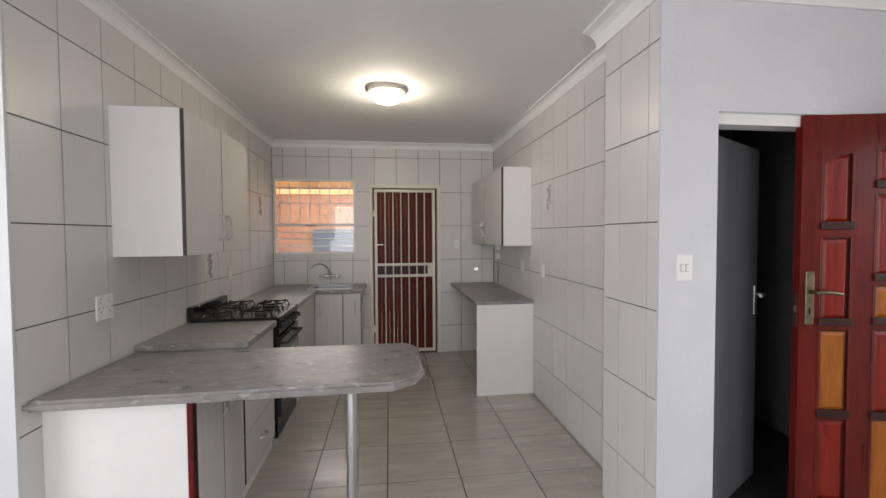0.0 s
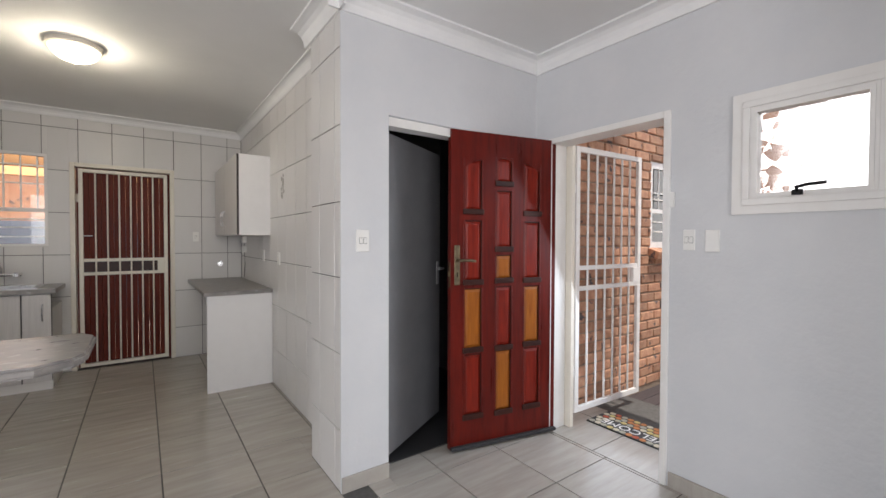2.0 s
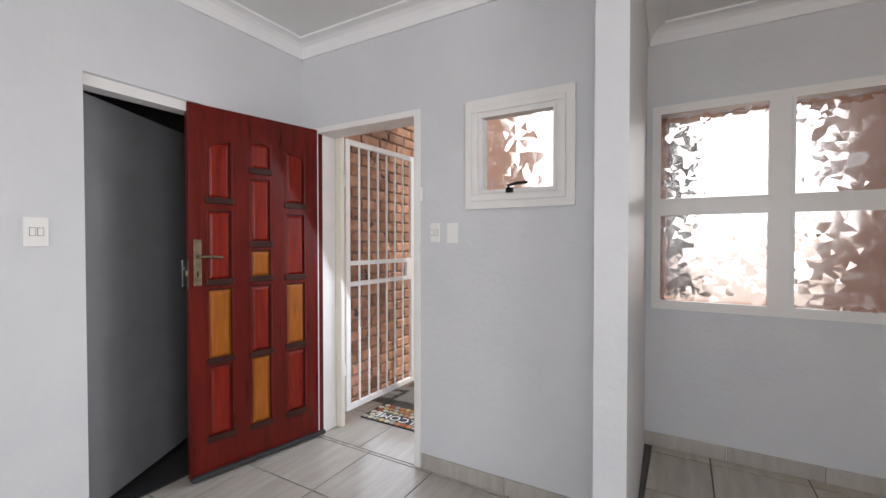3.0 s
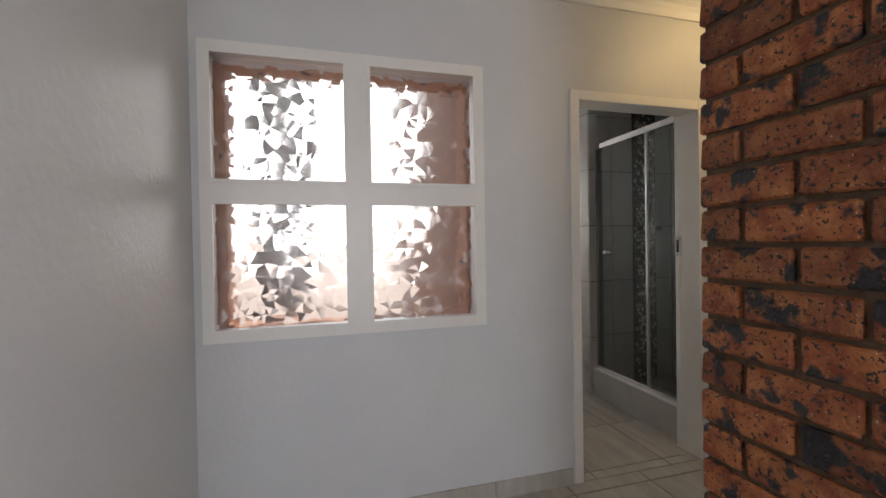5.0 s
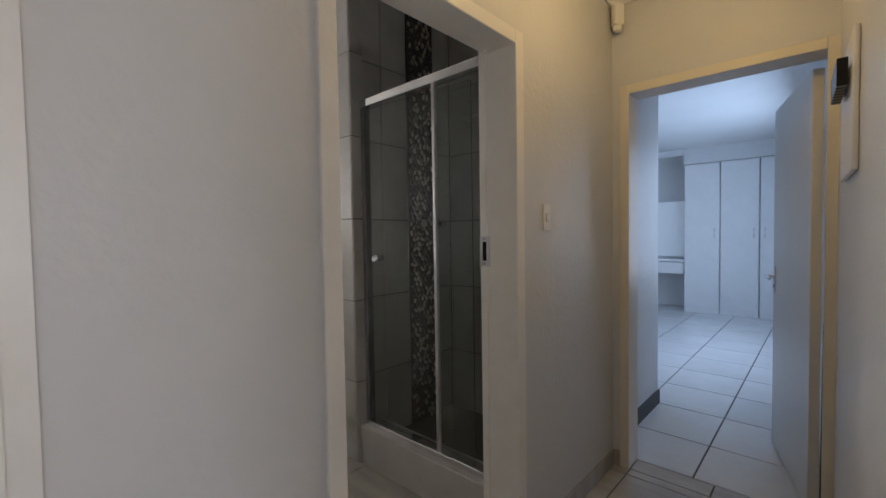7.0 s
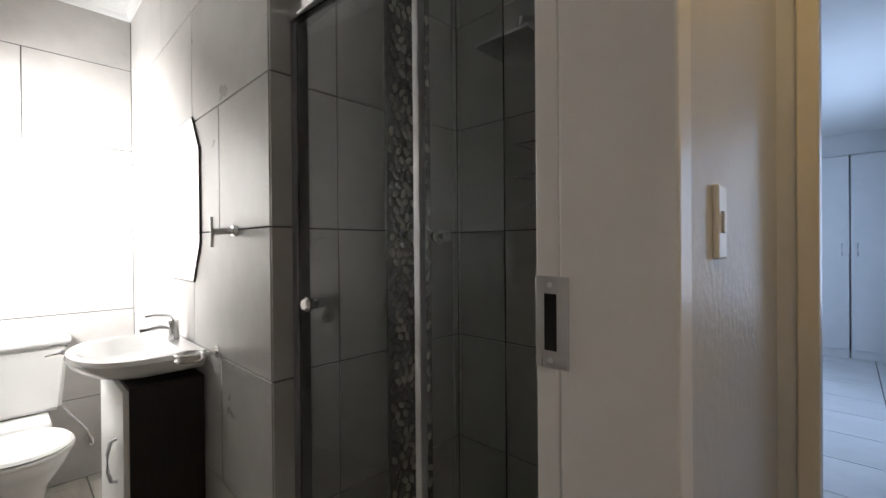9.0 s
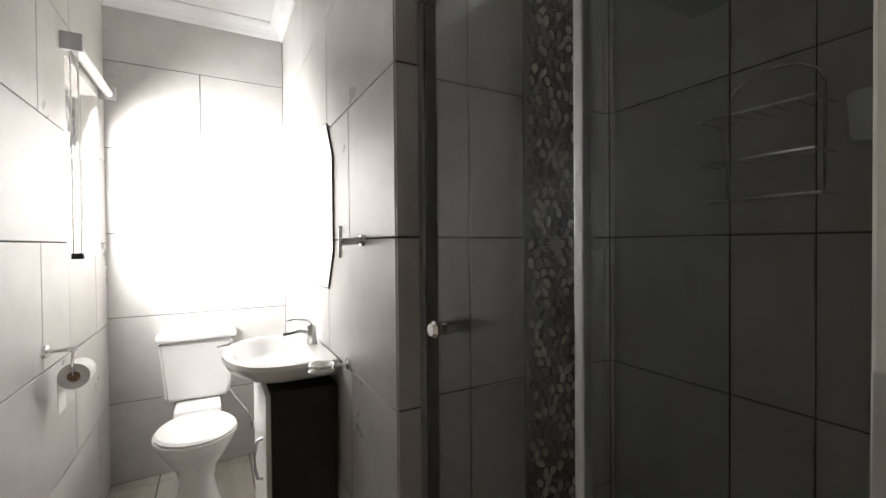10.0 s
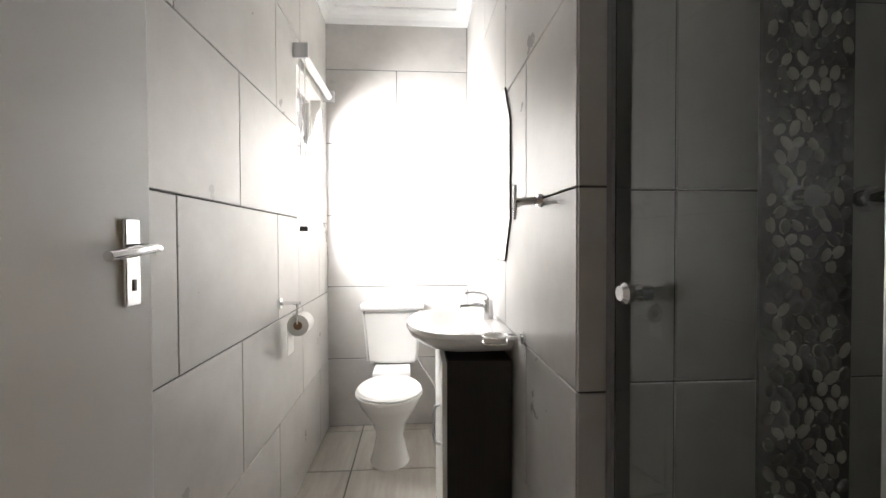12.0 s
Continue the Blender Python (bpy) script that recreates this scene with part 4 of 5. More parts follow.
od = part("oven_door", boxes(((-1.952, 1.34, 0.20), (-1.925, 1.93, 0.775)), bevel=0.004), M["dark_glass"], stove)
part("window", boxes(((-1.9255, 1.42, 0.30), (-1.923, 1.85, 0.62))), M["steel"], od)
bm = BM()
tube(bm, [(-1.925, 1.40, 0.715), (-1.885, 1.40, 0.72), (-1.885, 1.87, 0.72), (-1.925, 1.87, 0.715)], 0.011)
part("handle", bm, M["black_soft"], od, smooth=True)
part("plinth", boxes(((-1.99, 1.33, 0.0), (-1.955, 1.94, 0.18))), M["steel"], stove)

nc = thing("narrow_counter", "grey laminate counter on a white end panel", "counter")
part("worktop", boxes(((-0.39, 2.0, 0.846), (XR - 0.008, YK - 0.01, 0.882)), bevel=0.006), M["worktop"], nc)
part("end_panel", boxes(((-0.365, 2.02, 0.0), (XR - 0.008, 2.045, 0.846)), bevel=0.002), M["melamine"], nc)

kl = thing("ceiling_light", "lit round opal glass ceiling light", "ceiling light")
bm = BM()
lathe(bm, [(0.02, -0.112), (0.08, -0.098), (0.118, -0.07), (0.135, -0.035), (0.13, -0.03)], (-1.16, 1.6, ZC))
shade = part("shade", bm, M["lamp_glass"], kl, "glowing opal glass bowl", smooth=True)
shade.visible_shadow = False
bm = BM()
lathe(bm, [(0.148, 0.0), (0.148, -0.03), (0.13, -0.034)], (-1.16, 1.6, ZC))
part("rim", bm, M["cream_frame"], kl, smooth=True)
bm = BM()
lathe(bm, [(0.004, -0.128), (0.012, -0.126), (0.012, -0.116)], (-1.16, 1.6, ZC))
part("finial", bm, M["brass"], kl, smooth=True)
pl = thing("ceiling_light", "lit round opal glass passage ceiling light", "ceiling light")
bm = BM()
lathe(bm, [(0.02, -0.112), (0.08, -0.098), (0.118, -0.07), (0.135, -0.035), (0.13, -0.03)], (1.96, -4.75, ZC))
shade = part("shade", bm, M["lamp_glass"], pl, smooth=True)
shade.visible_shadow = False
bm = BM()
lathe(bm, [(0.148, 0.0), (0.148, -0.03), (0.13, -0.034)], (1.96, -4.75, ZC))
part("rim", bm, M["cream_frame"], pl, smooth=True)


# ---------------------------------------------------------------- switches and sockets
def wall_plate(name, label, turn, w, h, rockers, holes=0):
    """A plate in the plane of turn (u, v, out)."""
    t = thing(name, label, name.replace("_", " "), turn)
    part("plate", boxes(((-w / 2, -h / 2, 0), (w / 2, h / 2, 0.009)), bevel=0.003), M["white_plastic"], t)
    for u, v, a, b in rockers:
        part("rocker", boxes(((u - a / 2, v - b / 2, 0.009), (u + a / 2, v + b / 2, 0.0125)), bevel=0.001), M["white_plastic"], t)
        part("gap", boxes(((u - a / 2 - 0.0015, v - b / 2 - 0.0015, 0.0088), (u + a / 2 + 0.0015, v + b / 2 + 0.0015, 0.0093))), M["black_soft"], t)
    for u, v, r in ([(-0.03, -0.02, 0.004), (-0.045, 0.0, 0.003), (-0.015, 0.0, 0.003), (0.03, -0.02, 0.004), (0.045, 0.0, 0.003), (0.015, 0.0, 0.003)] if holes else []):
        bm = BM()
        rod(bm, (u, v, 0.008), (u, v, 0.0095), r, n=10)
        part("pin_hole", bm, M["black"], t)
    return t


def at_face(turn, u, v, lift=0.0):
    return turn @ Matrix.Translation((u, v, lift))


two = [(-0.012, 0, 0.016, 0.03), (0.012, 0, 0.016, 0.03)]
wall_plate("light_switch", "white double light switch on the grey wall", at_face(face_y(0.0, -1), 0.15, 1.335), 0.075, 0.118, two)
wall_plate("light_switch", "white double light switch beside the front door", at_face(face_x(XD, -1), -1.055, 1.345), 0.058, 0.105, two)
wall_plate("blank_plate", "blank white plate beside the light switch", at_face(face_x(XD, -1), -1.165, 1.34), 0.066, 0.11, [])
wall_plate("light_switch", "white single light switch on the passage wall", at_face(face_x(XW, -1), -4.88, 1.373), 0.055, 0.11, [(0, 0, 0.018, 0.03)])
wall_plate("socket_outlet", "white double socket on the tiled wall", at_face(face_x(XL + 0.006, 1), 0.50, 1.145), 0.12, 0.12, [(-0.03, 0.035, 0.014, 0.018), (0.03, 0.035, 0.014, 0.018)], 1)
wall_plate("socket_outlet", "white socket on the tiled kitchen wall", at_face(face_x(XL + 0.006, 1), 2.11, 1.17), 0.075, 0.11, [(0, 0.03, 0.016, 0.02)])
wall_plate("socket_outlet", "white socket on the tiled kitchen wall", at_face(face_x(XR - 0.006, -1), 1.78, 1.17), 0.075, 0.11, [(0, 0.03, 0.016, 0.02)])
wall_plate("socket_outlet", "white socket on the tiled kitchen wall", at_face(face_x(XR - 0.006, -1), 2.35, 1.18), 0.075, 0.11, [(0, 0.03, 0.016, 0.02)])
wall_plate("light_switch", "white light switch on the back wall", at_face(face_y(YK - 0.006, -1), -0.31, 1.37), 0.06, 0.11, [(0, 0, 0.018, 0.03)])
chime = thing("door_sensor", "small white alarm contact on the door frame", "sensor")
part("body", boxes(((XD - 0.03, -0.985, 1.52), (XD - 0.012, -0.962, 1.60)), bevel=0.003), M["white_plastic"], chime)
pir = thing("motion_detector", "white alarm detector in the passage corner", "detector", pose(2.43, -5.60, 2.46, 0, 0, 45))
bm = BM()
box(bm, (-0.028, -0.02, -0.055), (0.028, 0.025, 0.055), 0.008)
part("body", bm, M["white_plastic"], pir)
bm = BM()
lathe(bm, [(0.012, -0.085), (0.024, -0.08), (0.024, -0.056)], (0, 0, 0))
part("lens", bm, M["white_plastic"], pir, smooth=True)
db = thing("distribution_board", "white electrical distribution board on the passage wall", "distribution board", pose(1.539, -5.09, 1.70, 0, 0, 2.34) @ face_x(0, 1))
part("box", boxes(((-0.20, -0.23, 0), (0.18, 0.17, 0.014)), bevel=0.004), M["white_plastic"], db)
for i in range(7):
    part("breaker", boxes(((-0.12 + i * 0.036, 0.02, 0.02), (-0.09 + i * 0.036, 0.10, 0.045)), bevel=0.002), M["black"], db)
valve = thing("water_valve", "chrome washing machine water valve", "valve")
bm = BM()
rod(bm, (-0.06, YK - 0.006, 1.05), (-0.06, YK - 0.02, 1.05), 0.035, 0.03, 20)
rod(bm, (-0.06, YK - 0.02, 1.05), (-0.06, YK - 0.06, 1.05), 0.012)
rod(bm, (-0.06, YK - 0.045, 1.05), (-0.06, YK - 0.045, 1.085), 0.009)
part("body", bm, M["chrome"], valve, smooth=True)
cord = thing("power_cord", "white plug with a dark cord under the cabinet", "cord")
bm = BM()
tube(bm, [(0.16, 3.25, 1.33), (0.155, 3.24, 1.2), (0.165, 3.26, 1.05), (0.15, 3.22, 0.90)], 0.004, 8)
part("cable", bm, M["black_soft"], cord, smooth=True)
part("plug", boxes(((0.13, 3.22, 1.19), (0.174, 3.27, 1.26)), bevel=0.004), M["white_plastic"], cord)
part("plug", boxes(((0.13, 3.21, 1.30), (0.174, 3.28, 1.375)), bevel=0.004), M["white_plastic"], cord)


# decorated tiles: a faint fruit relief in grey
M["motif"] = material("grey_tile_motif", (0.24, 0.22, 0.20), 0.3, second=(0.38, 0.36, 0.34), scale=30)


def motif(turn):
    t = thing("decor_motif", "grey fruit motif on a decorated wall tile", "tile motif", turn)
    bm = BM()
    for k in range(9):
        u, v, r = random.uniform(-0.035, 0.035), -0.09 + k * 0.022, random.uniform(0.010, 0.021)
        tube(bm, [(u + r * math.cos(a), v + r * math.sin(a), 0.001) for a in [2 * math.pi * i / 12 for i in range(13)]], 0.003, 5)
    part("relief", bm, M["motif"], t)


for tr in (at_face(face_x(XL + 0.006, 1), 1.72, 1.27), at_face(face_x(XL + 0.006, 1), 3.03, 1.82), at_face(face_x(XR - 0.006, -1), 1.66, 1.80)):
    motif(tr)


# ---------------------------------------------------------------- bathroom
shower = thing("shower_enclosure", "sliding glass shower door in a chrome frame", "shower")
ys = -4.765
part("kerb", boxes(((XW + 0.17, -4.86, 0.0), (3.56, -4.70, 0.215)), bevel=0.004), M["bath_tile"], shower, "tiled shower kerb")
part("top_rail", boxes(((XW + 0.145, ys - 0.035, 2.03), (3.56, ys + 0.03, 2.075)), bevel=0.006), M["chrome"], shower)
part("bottom_rail", boxes(((XW + 0.145, ys - 0.035, 0.216), (3.56, ys + 0.03, 0.245)), bevel=0.005), M["chrome"], shower)
part("wall_profile", boxes(((3.535, ys - 0.03, 0.246), (3.562, ys + 0.02, 2.03)), bevel=0.004), M["store_paint"], shower, "dark seal profile")
part("wall_profile", boxes(((XW + 0.145, ys - 0.03, 0.246), (XW + 0.17, ys + 0.02, 2.03)), bevel=0.004), M["chrome"], shower)
# the sliding leaf hangs slightly askew in its track
hang = pose(3.53, ys + 0.008, 0, 0, 0, 5.2)
sd = part("sliding_door", boxes(((-0.72, 0.0, 0.25), (0.0, 0.006, 2.02))), M["shower_glass"], shower, "grey tinted sliding glass door")
sd.matrix_world = hang
sd.visible_shadow = False
kb = BM()
rod(kb, (-0.118, 0.006, 1.183), (-0.118, 0.03, 1.183), 0.015, 0.017, 20)
rod(kb, (-0.118, 0.03, 1.183), (-0.118, 0.046, 1.183), 0.017, 0.013, 20)
rod(kb, (-0.118, 0.046, 1.183), (-0.118, 0.060, 1.183), 0.019, 0.021, 20)
rod(kb, (-0.118, 0.060, 1.183), (-0.118, 0.068, 1.183), 0.021, 0.014, 20)
part("knob", kb, M["chrome"], sd, smooth=True)
fx = part("fixed_panel", boxes(((XW + 0.17, ys + 0.012, 0.25), (2.985, ys + 0.018, 2.02))), M["shower_glass"], shower, "grey tinted fixed glass panel")
fx.visible_shadow = False
part("mullion", boxes(((2.975, ys + 0.004, 0.246), (2.995, ys + 0.026, 2.03)), bevel=0.003), M["steel"], shower)
tray = structure("shower_floor", boxes(((XW + 0.14, -5.58, 0.0), (3.62, -4.83, 0.05))), M["pebble_bed"], "dark pebble shower floor", "floor")

head = thing("rain_shower", "square dark steel rain shower head on a curved arm", "shower head")
part("rose", boxes(((3.0, -5.40, 1.985), (3.20, -5.20, 1.995)), bevel=0.003), M["steel"], head)
bm = BM()
tube(bm, [(3.10, -5.585, 2.05), (3.10, -5.50, 2.10), (3.10, -5.40, 2.12), (3.10, -5.32, 2.09), (3.10, -5.30, 2.0)], 0.010)
part("arm", bm, M["chrome"], head, smooth=True)
caddy = thing("shower_caddy", "chrome wire shower caddy with two shelves", "caddy")
for z, y1 in ((1.72, -5.46), (1.60, -5.46), (1.50, -5.50)):
    bm = BM()
    tube(bm, [(2.96, -5.575, z), (2.96, y1, z), (3.22, y1, z), (3.22, -5.575, z)], 0.004, 8)
    for i in range(5):
        tube(bm, [(3.0 + i * 0.045, -5.575, z), (3.0 + i * 0.045, y1, z)], 0.0025, 6)
    part("shelf", bm, M["chrome"], caddy, smooth=True)
bm = BM()
tube(bm, [(2.98, -5.575, 1.50), (2.98, -5.575, 1.78)] + [(3.09 - 0.11 * math.cos(t), -5.575, 1.78 + 0.07 * math.sin(t)) for t in (0.5, 1.0, 1.57, 2.1, 2.6)] + [(3.20, -5.575, 1.78), (3.20, -5.575, 1.50)], 0.004, 8)
part("frame", bm, M["chrome"], caddy, smooth=True)
cup = thing("tooth_mug", "white plastic cup hanging on the shower wall", "cup")
bm = BM()
lathe(bm, [(0.03, 1.61), (0.036, 1.62), (0.042, 1.71), (0.039, 1.71), (0.033, 1.625)], (2.88, -5.52, 0))
part("cup", bm, M["white_plastic"], cup, smooth=True)
bm = BM()
tube(bm, [(2.88, -5.575, 1.74), (2.88, -5.55, 1.76), (2.88, -5.55, 1.70)], 0.006)
part("hook", bm, M["white_plastic"], cup, smooth=True)
for y in (-5.24, -5.44):
    t = thing("shower_tap", "chrome round shower tap on the end wall", "tap", group="shower taps")
    bm = BM()
    rod(bm, (3.62, y, 1.385), (3.60, y, 1.385), 0.035, 0.03, 20)
    rod(bm, (3.60, y, 1.385), (3.555, y, 1.385), 0.022, 0.026, 20)
    part("knob", bm, M["chrome"], t, smooth=True)

# pebble strip
pm = bpy.data.materials.new("mixed_river_pebbles")
pm.use_nodes = True
pn, plk = pm.node_tree.nodes, pm.node_tree.links
geo, rp = pn.new("ShaderNodeNewGeometry"), pn.new("ShaderNodeValToRGB")
rp.color_ramp.elements[0].color, rp.color_ramp.elements[0].position = (0.09, 0.085, 0.08, 1), 0.5
rp.color_ramp.elements[1].color, rp.color_ramp.elements[1].position = (0.52, 0.47, 0.39, 1), 0.7
plk.new(geo.outputs["Random Per Island"], rp.inputs[0])
plk.new(rp.outputs[0], pn["Principled BSDF"].inputs["Base Color"])
pn["Principled BSDF"].inputs["Roughness"].default_value = 0.4
strip = part("pebble_backing", boxes(((3.612, -5.40, 0.05), (3.626, -5.16, ZB))), M["pebble_bed"], w_se)
bm = BM()
rng = random.Random(5)
z = 0.06
row = 0
while z < ZB - 0.02:
    y = -5.38 + (0.02 if row % 2 else 0)
    while y < -5.17:
        a, b, an = rng.uniform(0.017, 0.024), rng.uniform(0.0105, 0.014), rng.uniform(0.6, 2.5)
        cy, cz = y + rng.uniform(-0.004, 0.004), z + rng.uniform(-0.005, 0.005)
        rings = []
        for h, s in ((0.0, 1.0), (0.005, 0.92), (0.009, 0.55)):
            ring = []
            for k in range(8):
                u, v = a * s * math.cos(k * math.pi / 4), b * s * math.sin(k * math.pi / 4)
                ring.append(bm.verts.new((3.612 - h, cy + u * math.cos(an) - v * math.sin(an), cz + u * math.sin(an) + v * math.cos(an))))
            rings.append(ring)
        for p, q in zip(rings, rings[1:]):
            for k in range(8):
                bm.faces.new((p[k], p[(k + 1) % 8], q[(k + 1) % 8], q[k]))
        bm.faces.new(rings[-1])
        y += 0.035
    z += 0.034
    row += 1
bmesh.ops.recalc_face_normals(bm, faces=bm.faces[:])
tagged(part("pebbles", bm, pm, w_se, "dark and pale river pebbles set in grout", smooth=True), kind="stuff")


def ellipse(cx, cy, rx0, rx1, ry, z, n=32):
    """A ring, longer to one side in x."""
    out = []
    for k in range(n):
        t = 2 * math.pi * k / n
        c, s = math.cos(t), math.sin(t)
        out.append((cx + (rx1 if c > 0 else rx0) * c, cy + ry * s, z))
    return out


toilet = thing("toilet", "white porcelain toilet with closed seat and cistern", "toilet")
ty = -4.16
bm = BM()
loft(bm, [ellipse(5.10, ty, 0.13, 0.16, 0.115, 0.0), ellipse(5.10, ty, 0.12, 0.15, 0.10, 0.05), ellipse(5.09, ty, 0.09, 0.14, 0.08, 0.16), ellipse(5.08, ty, 0.11, 0.17, 0.10, 0.24),
          ellipse(5.06, ty, 0.17, 0.22, 0.16, 0.34), ellipse(5.05, ty, 0.20, 0.24, 0.182, 0.395), ellipse(5.05, ty, 0.20, 0.24, 0.182, 0.405)])
box(bm, (5.24, ty - 0.12, 0.30), (5.50, ty + 0.12, 0.47), 0.02)
part("bowl", bm, M["porcelain"], toilet, smooth=True)
bm = BM()
loft(bm, [ellipse(5.05, ty, 0.205, 0.22, 0.187, 0.405), ellipse(5.05, ty, 0.212, 0.225, 0.192, 0.413), ellipse(5.05, ty, 0.212, 0.225, 0.192, 0.422), ellipse(5.05, ty, 0.20, 0.22, 0.18, 0.425)])
part("seat", bm, M["white_plastic"], toilet, smooth=True)
bm = BM()
loft(bm, [ellipse(5.05, ty, 0.20, 0.22, 0.182, 0.427), ellipse(5.05, ty, 0.207, 0.222, 0.188, 0.435), ellipse(5.05, ty, 0.195, 0.215, 0.176, 0.447), ellipse(5.05, ty, 0.15, 0.18, 0.13, 0.452)])
part("lid", bm, M["white_plastic"], toilet, smooth=True)
bm = BM()
loft(bm, [[(5.40, ty - 0.165, 0.475), (5.545, ty - 0.165, 0.475), (5.545, ty + 0.165, 0.475), (5.40, ty + 0.165, 0.475)], [(5.375, ty - 0.195, 0.83), (5.555, ty - 0.195, 0.83), (5.555, ty + 0.195, 0.83), (5.375, ty + 0.195, 0.83)]])
bmesh.ops.bevel(bm, geom=bm.edges[:], offset=0.018, segments=3, affect="EDGES")
part("cistern", bm, M["porcelain"], toilet, smooth=True)
part("cistern_lid", boxes(((5.362, ty - 0.207, 0.832), (5.56, ty + 0.207, 0.872)), bevel=0.012), M["porcelain"], toilet, smooth=True)
bm = BM()
rod(bm, (5.38, ty - 0.17, 0.79), (5.355, ty - 0.17, 0.79), 0.012)
tube(bm, [(5.357, ty - 0.17, 0.79), (5.35, ty - 0.13, 0.787), (5.35, ty - 0.10, 0.782)], 0.006)
part("flush_lever", bm, M["chrome"], toilet, smooth=True)
stop = thing("stop_valve", "chrome stop valve and hose behind the toilet", "valve")
bm = BM()
tube(bm, [(5.56, -4.46, 0.22), (5.50, -4.46, 0.22), (5.49, -4.44, 0.30), (5.50, -4.36, 0.42), (5.50, -4.33, 0.48)], 0.007)
rod(bm, (5.52, -4.46, 0.20), (5.52, -4.46, 0.245), 0.014)
part("body", bm, M["chrome"], stop, smooth=True)

vanity = thing("vanity_unit", "black wood vanity with an oval white basin", "vanity")
part("body", boxes(((4.17, -4.672, 0.0), (4.72, -4.43, 0.84)), bevel=0.002), M["wenge"], vanity)
vd = part("door", boxes(((4.18, -4.43, 0.06), (4.71, -4.412, 0.83)), bevel=0.002), M["white_plastic"], vanity, "white cabinet door")
bow_handle(vd, (4.30, -4.412, 0.55), (0, 0, 1), (0, 1, 0), 0.16)
bm = BM()
def basin_ring(g, z, inner=0.0):
    pts = []
    for k in range(33):
        t = math.pi * k / 32
        pts.append((4.445 + (0.30 - g) * math.cos(t), -4.50 + (0.225 - g) * math.sin(t) ** 0.8, z))
    pts += [(4.145 + g, -4.674 + inner, z), (4.745 - g, -4.674 + inner, z)]
    return pts


loft(bm, [basin_ring(0.13, 0.842), basin_ring(0.05, 0.87), basin_ring(0.012, 0.90), basin_ring(0.0, 0.925), basin_ring(0.004, 0.942), basin_ring(0.03, 0.945, 0.07)])
bm.faces.ensure_lookup_table()
top = max(bm.faces, key=lambda f: f.calc_center_median().z if len(f.verts) > 8 else -1)
bmesh.ops.delete(bm, geom=[top], context="FACES_ONLY")
ring0 = [v for v in bm.verts if v.co.z > 0.9449]
part("basin", bm, M["porcelain"], vanity, smooth=True)
bm = BM()
loft(bm, [basin_ring(0.03, 0.9449, 0.07), basin_ring(0.05, 0.93, 0.09), basin_ring(0.08, 0.88, 0.11), basin_ring(0.14, 0.853, 0.14)])
bmesh.ops.delete(bm, geom=[max(bm.faces, key=lambda f: f.calc_center_median().z if len(f.verts) > 8 else -1)], context="FACES_ONLY")
part("bowl", bm, M["porcelain"], vanity, smooth=True)
bt = thing("basin_mixer", "chrome lever basin mixer tap", "tap")
bm = BM()
rod(bm, (4.445, -4.632, 0.942), (4.445, -4.632, 1.03), 0.024, 0.02)
tube(bm, [(4.445, -4.632, 0.99), (4.445, -4.58, 1.005), (4.445, -4.51, 0.995)], 0.012)
part("body", bm, M["chrome"], bt, smooth=True)
bm = BM()
tube(bm, [(4.445, -4.632, 1.03), (4.445, -4.62, 1.05), (4.445, -4.56, 1.06), (4.445, -4.53, 1.055)], 0.007)
part("lever", bm, M["chrome"], bt, smooth=True)
mir = thing("bathroom_mirror", "frameless mirror with clipped corners", "mirror")
mo = [(4.21, 1.36), (4.30, 1.20), (4.64, 1.20), (4.73, 1.36), (4.73, 1.75), (4.64, 1.895), (4.30, 1.895), (4.21, 1.75)]
bm = BM()
prism(bm, mo, YB1 + 0.002, YB1 + 0.006, lambda u, v, w: (u, w, v))
part("backing", bm, M["black"], mir)
bm = BM()
prism(bm, [(4.47 + (u - 4.47) * 0.985, 1.5475 + (v - 1.5475) * 0.985) for u, v in mo], YB1 + 0.006, YB1 + 0.009, lambda u, v, w: (u, w, v))
part("glass", bm, M["mirror"], mir)
rail = thing("robe_hook", "chrome robe hook on the tiled wall", "hook")
bm = BM()
rod(bm, (3.84, YB1, 1.40), (3.84, YB1 + 0.012, 1.40), 0.022, 0.018)
rod(bm, (3.84, YB1 + 0.012, 1.40), (3.84, YB1 + 0.075, 1.395), 0.012)
rod(bm, (3.84, YB1 + 0.075, 1.345), (3.84, YB1 + 0.075, 1.445), 0.006)
part("body", bm, M["chrome"], rail, smooth=True)
soap = thing("soap_dish", "round chrome soap dish ring on the wall", "soap dish")
bm = BM()
rod(bm, (4.02, YB1, 0.955), (4.02, YB1 + 0.01, 0.955), 0.022)
rod(bm, (4.02, YB1 + 0.01, 0.955), (4.02, YB1 + 0.06, 0.955), 0.008)
for z in (0.945, 0.965):
    tube(bm, [(4.02 + 0.042 * math.cos(t), YB1 + 0.10 + 0.042 * math.sin(t), z) for t in [2 * math.pi * k / 24 for k in range(25)]], 0.004, 8)
part("ring", bm, M["chrome"], soap, smooth=True)
bm = BM()
lathe(bm, [(0.034, 0.945), (0.038, 0.965), (0.034, 0.962), (0.03, 0.95)], (4.02, YB1 + 0.10, 0))
part("dish", bm, M["white_plastic"], soap, smooth=True)
tp = thing("toilet_roll_holder", "chrome toilet roll holder with a paper roll", "toilet roll holder")
bm = BM()
rod(bm, (4.53, YB0 - 0.006, 1.01), (4.53, YB0 - 0.018, 1.01), 0.024)
rod(bm, (4.53, YB0 - 0.015, 1.01), (4.53, YB0 - 0.10, 1.01), 0.008)
